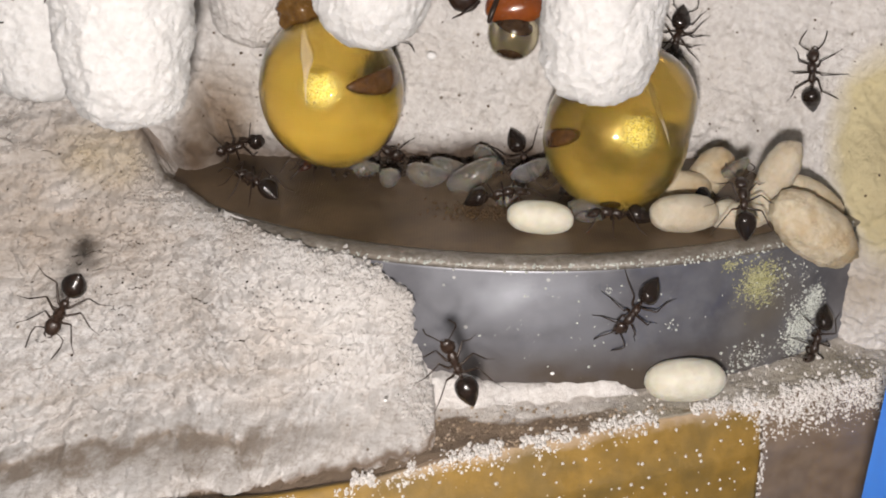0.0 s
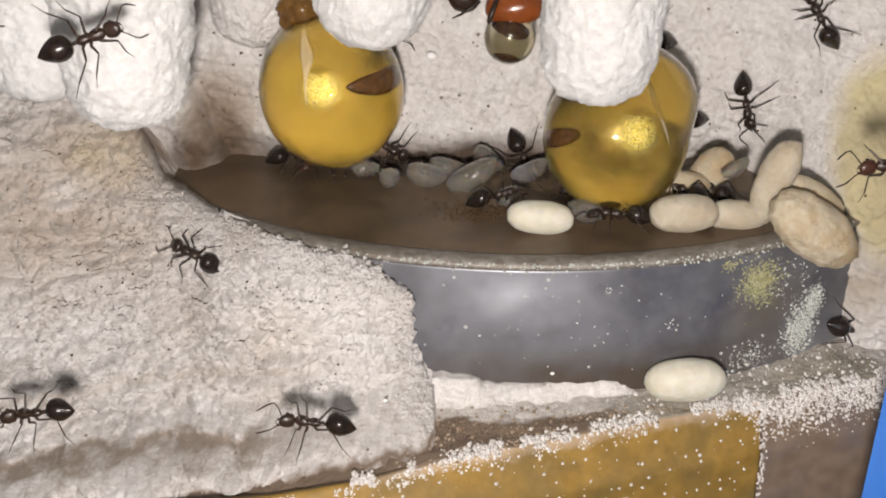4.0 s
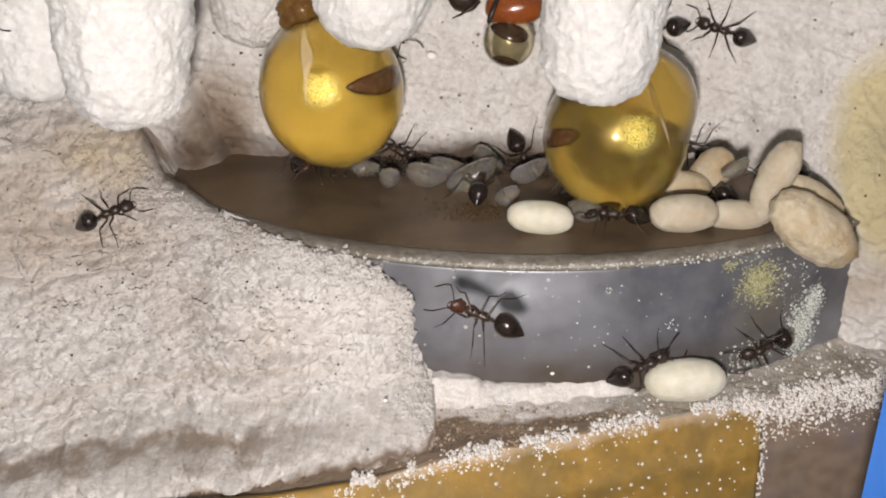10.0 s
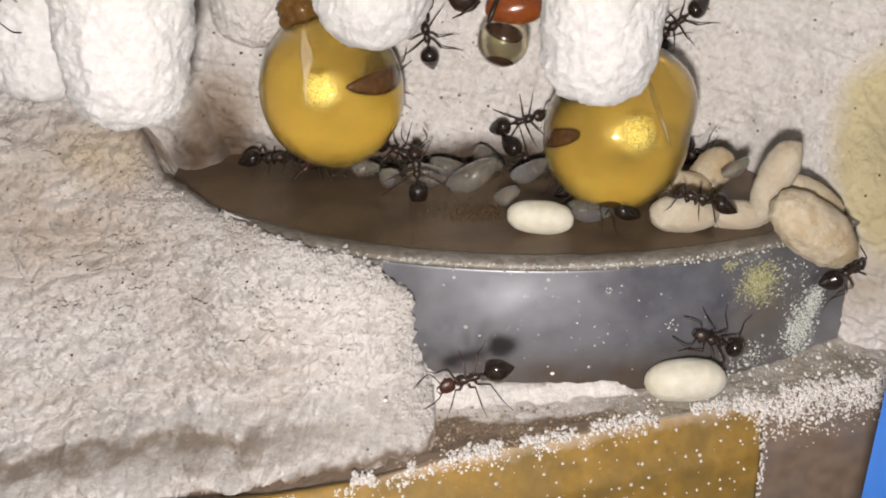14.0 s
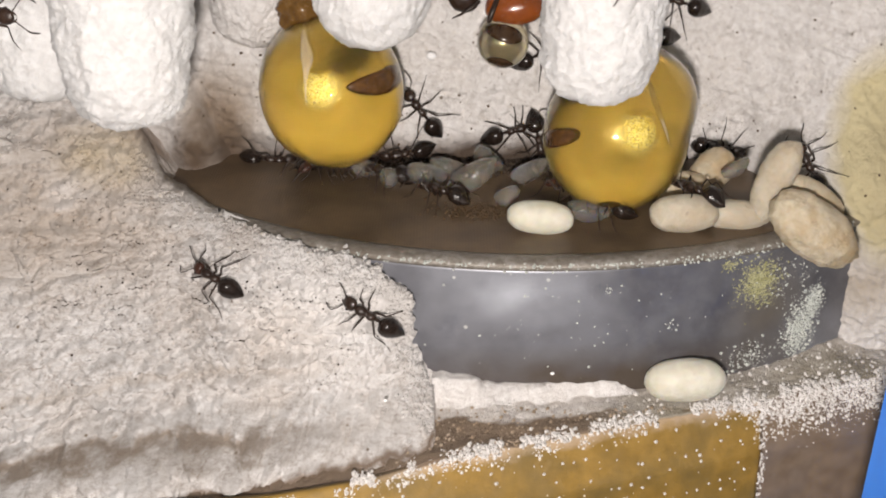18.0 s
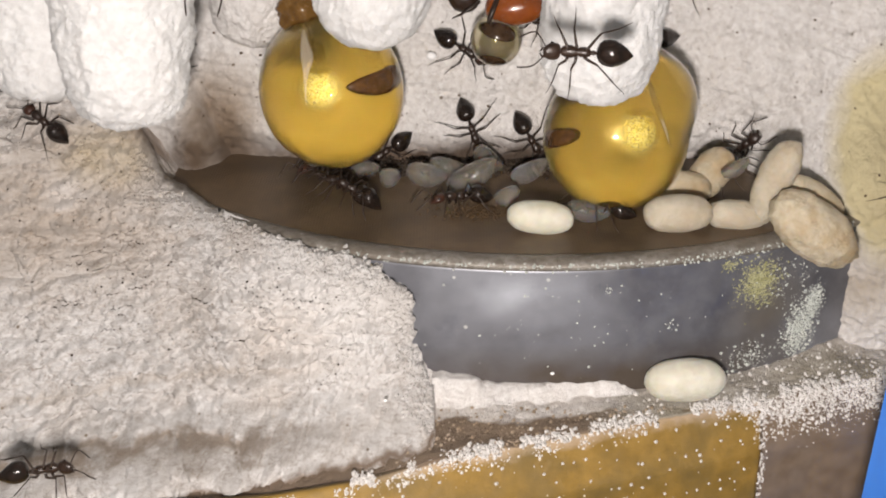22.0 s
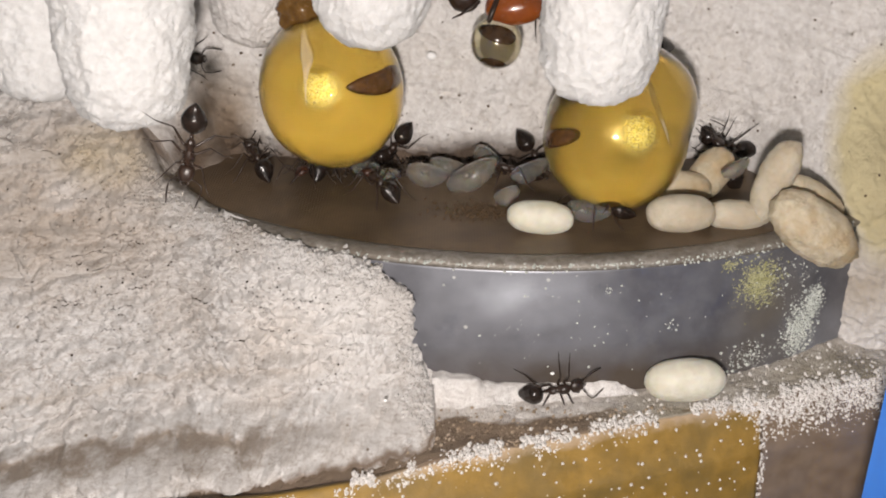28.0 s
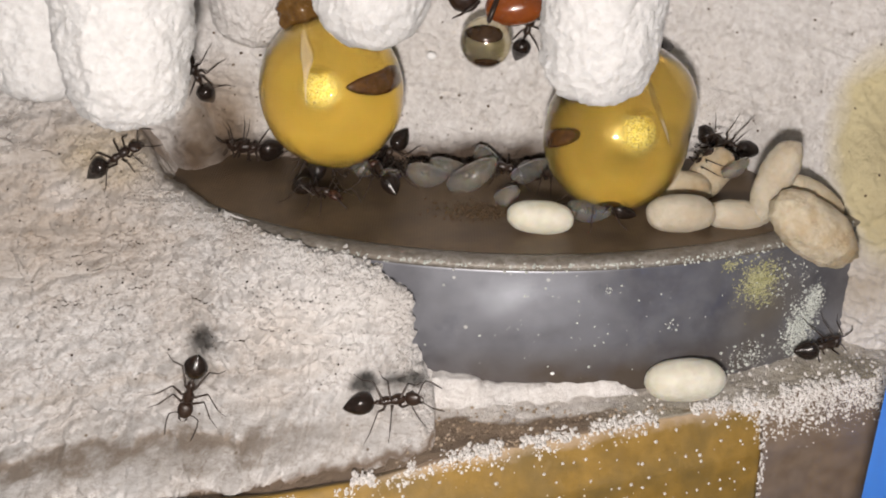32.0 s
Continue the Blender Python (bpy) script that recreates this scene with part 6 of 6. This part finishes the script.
    trail(ant, [
        (0, stand("crust", -42.6, -5.5, 0)), (29.1, stand("crust", -38.0, -4.8, 0)), (29.5, stand("crust", -32.3, -4.5, 8)), (30, stand("crust", -29.5, -6.9, -9)),
        (30.5, stand("crust", -27.0, -6.0, 33)), (31, stand("crust", -26.3, -3.2, 58)), (31.5, stand("crust", -27.5, -0.1, 58)), (32, stand("crust", -25.0, 2.4, 39))])
    ant = tagged(dark.pop(), "dark worker ant with glossy black gaster on the glass pane", "ant", ANTS)
    trail(ant, [
        (0, stand("glass", -41.0, -7.8, 0)), (28.4, stand("glass", -36.0, -6.6, 9)), (29, stand("glass", -32.0, -6.1, 14)), (29.25, stand("glass", -27.5, -5.4, 17)), (29.5, stand("glass", -24.2, -4.8, 19)),
        (30, stand("glass", -18.8, -4.8, 19)), (30.5, stand("glass", -12.2, -4.4, 16)), (31, stand("glass", -5.4, -4.3, 10)), (31.5, stand("glass", -4.0, -4.3, 9)),
        (32, stand("glass", -3.3, -4.4, 6))])
    ant = tagged(dark.pop(), "dark worker ant with glossy black gaster on the dish wall", "ant", ANTS)
    trail(ant, [
        (0, stand("glass", -39.3, -9.5, 0)), (21.2, stand("glass", -31.1, -9.8, 4)), (22, stand("glass", -25.7, -9.6, 7)), (22.5, stand("glass", -19.6, -8.5, 16)),
        (23, stand("glass", -15.4, -7.3, 15)), (23.5, stand("glass", -12.6, -4.7, 38)), (24, stand("glass", -10.7, -2.2, 47)), (24.5, stand("crust", -7.3, -6.7, 28)),
        (25, stand("crust", -1.9, -7.7, -19)), (25.5, stand("front", -0.9, -7.5, -23)), (27.5, stand("dish", 4.7, -9.8, 4)), (28, stand("dish", 8.2, -9.7, 11)),
        (28.5, stand("dish", 12.2, -7.8, 33)), (29, stand("dish", 15.1, -6.8, 27)), (29.5, stand("dish", 18.2, -6.4, 10)), (30, stand("dish", 19.3, -6.9, -11)),
        (30.5, stand("dish", 20.7, -7.2, -9)), (31, stand("dish", 22.8, -8.5, -24)), (31.5, stand("dish", 24.6, -8.4, -1)), (32, stand("dish", 28.7, -9.6, -3))])
    ant = tagged(dark.pop(), "dark worker ant with glossy black gaster on the rear wall", "ant", ANTS)
    trail(ant, [
        (0, stand("rear", 17.7, 4.5, -178)), (3, stand("rear", 18.9, 4.2, 173)), (9, stand("rear", 19.0, 4.3, 177)), (10, stand("rear", 20.0, 1.9, 156)),
        (11, stand("rear", 18.7, 1.7, 149)), (32, stand("rear", 17.6, 2.3, 151))])
    ant = tagged(dark.pop(), "dark worker ant with glossy black gaster on the mesh lid", "ant", ANTS)
    trail(ant, [
        (0, stand("lid", 12.5, 4.2, 175)), (10, stand("lid", 12.3, 4.0, 175)), (12, stand("lid", 11.8, 5.1, 165)), (32, stand("lid", 11.4, 5.3, 168))])
    ant = tagged(dark.pop(), "dark worker ant with glossy black gaster on the rear wall", "ant", ANTS)
    trail(ant, [
        (0, stand("rear", -6.9, 5.3, -70)), (28, stand("rear", -11.6, 9.6, -114)), (30.5, stand("rear", -14.4, 7.7, -96)), (31, stand("rear", -15.2, 5.9, -84)),
        (31.5, stand("rear", -16.2, 3.1, -125)), (32, stand("rear", -15.9, 1.8, 179))])
    ant = tagged(dark.pop(), "dark worker ant with glossy black gaster on the rear wall", "ant", ANTS)
    trail(ant, [
        (0, stand("rear", -24.8, 9.5, -20)), (28, stand("rear", -20.9, 9.1, -4)), (29.5, stand("rear", -19.0, 7.1, -68)), (30, stand("rear", -18.6, 5.4, -76)),
        (31, stand("rear", -19.3, 6.5, 115)), (32, stand("rear", -19.8, 8.0, 108))])
    ant = tagged(red.pop(), "worker ant with reddish head and black gaster on the mesh lid", "ant", ANTS)
    trail(ant, [
        (0, stand("lid", -10.0, 14.7, -143)), (28, stand("lid", -10.3, 13.8, -135)), (29, stand("lid", -10.7, 13.5, -147)), (30, stand("lid", -10.2, 13.4, -114)),
        (30.5, stand("lid", -13.5, 12.1, -143)), (31, stand("lid", -14.6, 14.5, 118)), (31.5, stand("lid", -12.3, 10.1, -62)), (32, stand("lid", -9.4, 8.5, -35))])
    ant = tagged(dark.pop(), "dark worker ant with glossy black gaster on the rear wall", "ant", ANTS)
    trail(ant, [
        (0, stand("rear", -36.3, 10.3, -52)), (29.3, stand("rear", -35.4, 8.3, -58)), (29.8, stand("crust", -32.2, 5.7, -12)), (30.2, stand("crust", -31.8, 5.7, -4)), (31, stand("rear", -31.6, 8.7, 54)),
        (32, stand("rear", -30.3, 10.7, 55))])
    walk(near_cocoon, [(0, at(17.6, 3.6, 1.2, 0, -2, 0)), (21, at(17.6, 3.6, 1.2, 0, -2, 0)), (22, at(17.15, 3.6, 1.2, 0, -2, 0)), (23, at(17.35, 3.6, 1.2, 0, -1, 0)), (32, at(17.35, 3.6, 1.2, 0, -1, 0))])
    # the upright cocoon is nudged back against the wall and returns
    still, foot = top_cocoon.matrix_basis.copy(), Matrix.Translation(Vector((23.0, 4.2, 0.3)) * MM)
    nudged = foot @ pose(0, 0, 0, -24, 5, 0) @ foot.inverted() @ still
    walk(top_cocoon, [(0, still), (29.2, still), (29.7, nudged), (31.0, nudged), (31.5, still), (32, still)])
    walk(clear_gaster, [(0, at(0.4, 0, 0.5)), (6, at(0.1, 0, 0.1)), (9, at(0.15, 0, 0)), (13, at(-0.35, 0, 0)), (19, at(-0.35, 0, -0.1)), (21, at(-0.9, 0, 0.1)), (23, at(-0.85, 0, 0)),
                        (28, at(-0.85, 0, -0.15)), (30, at(-1.1, 0, -0.1)), (32, at(-1.65, 0, -0.1, 0, -12, 0))])


motions()
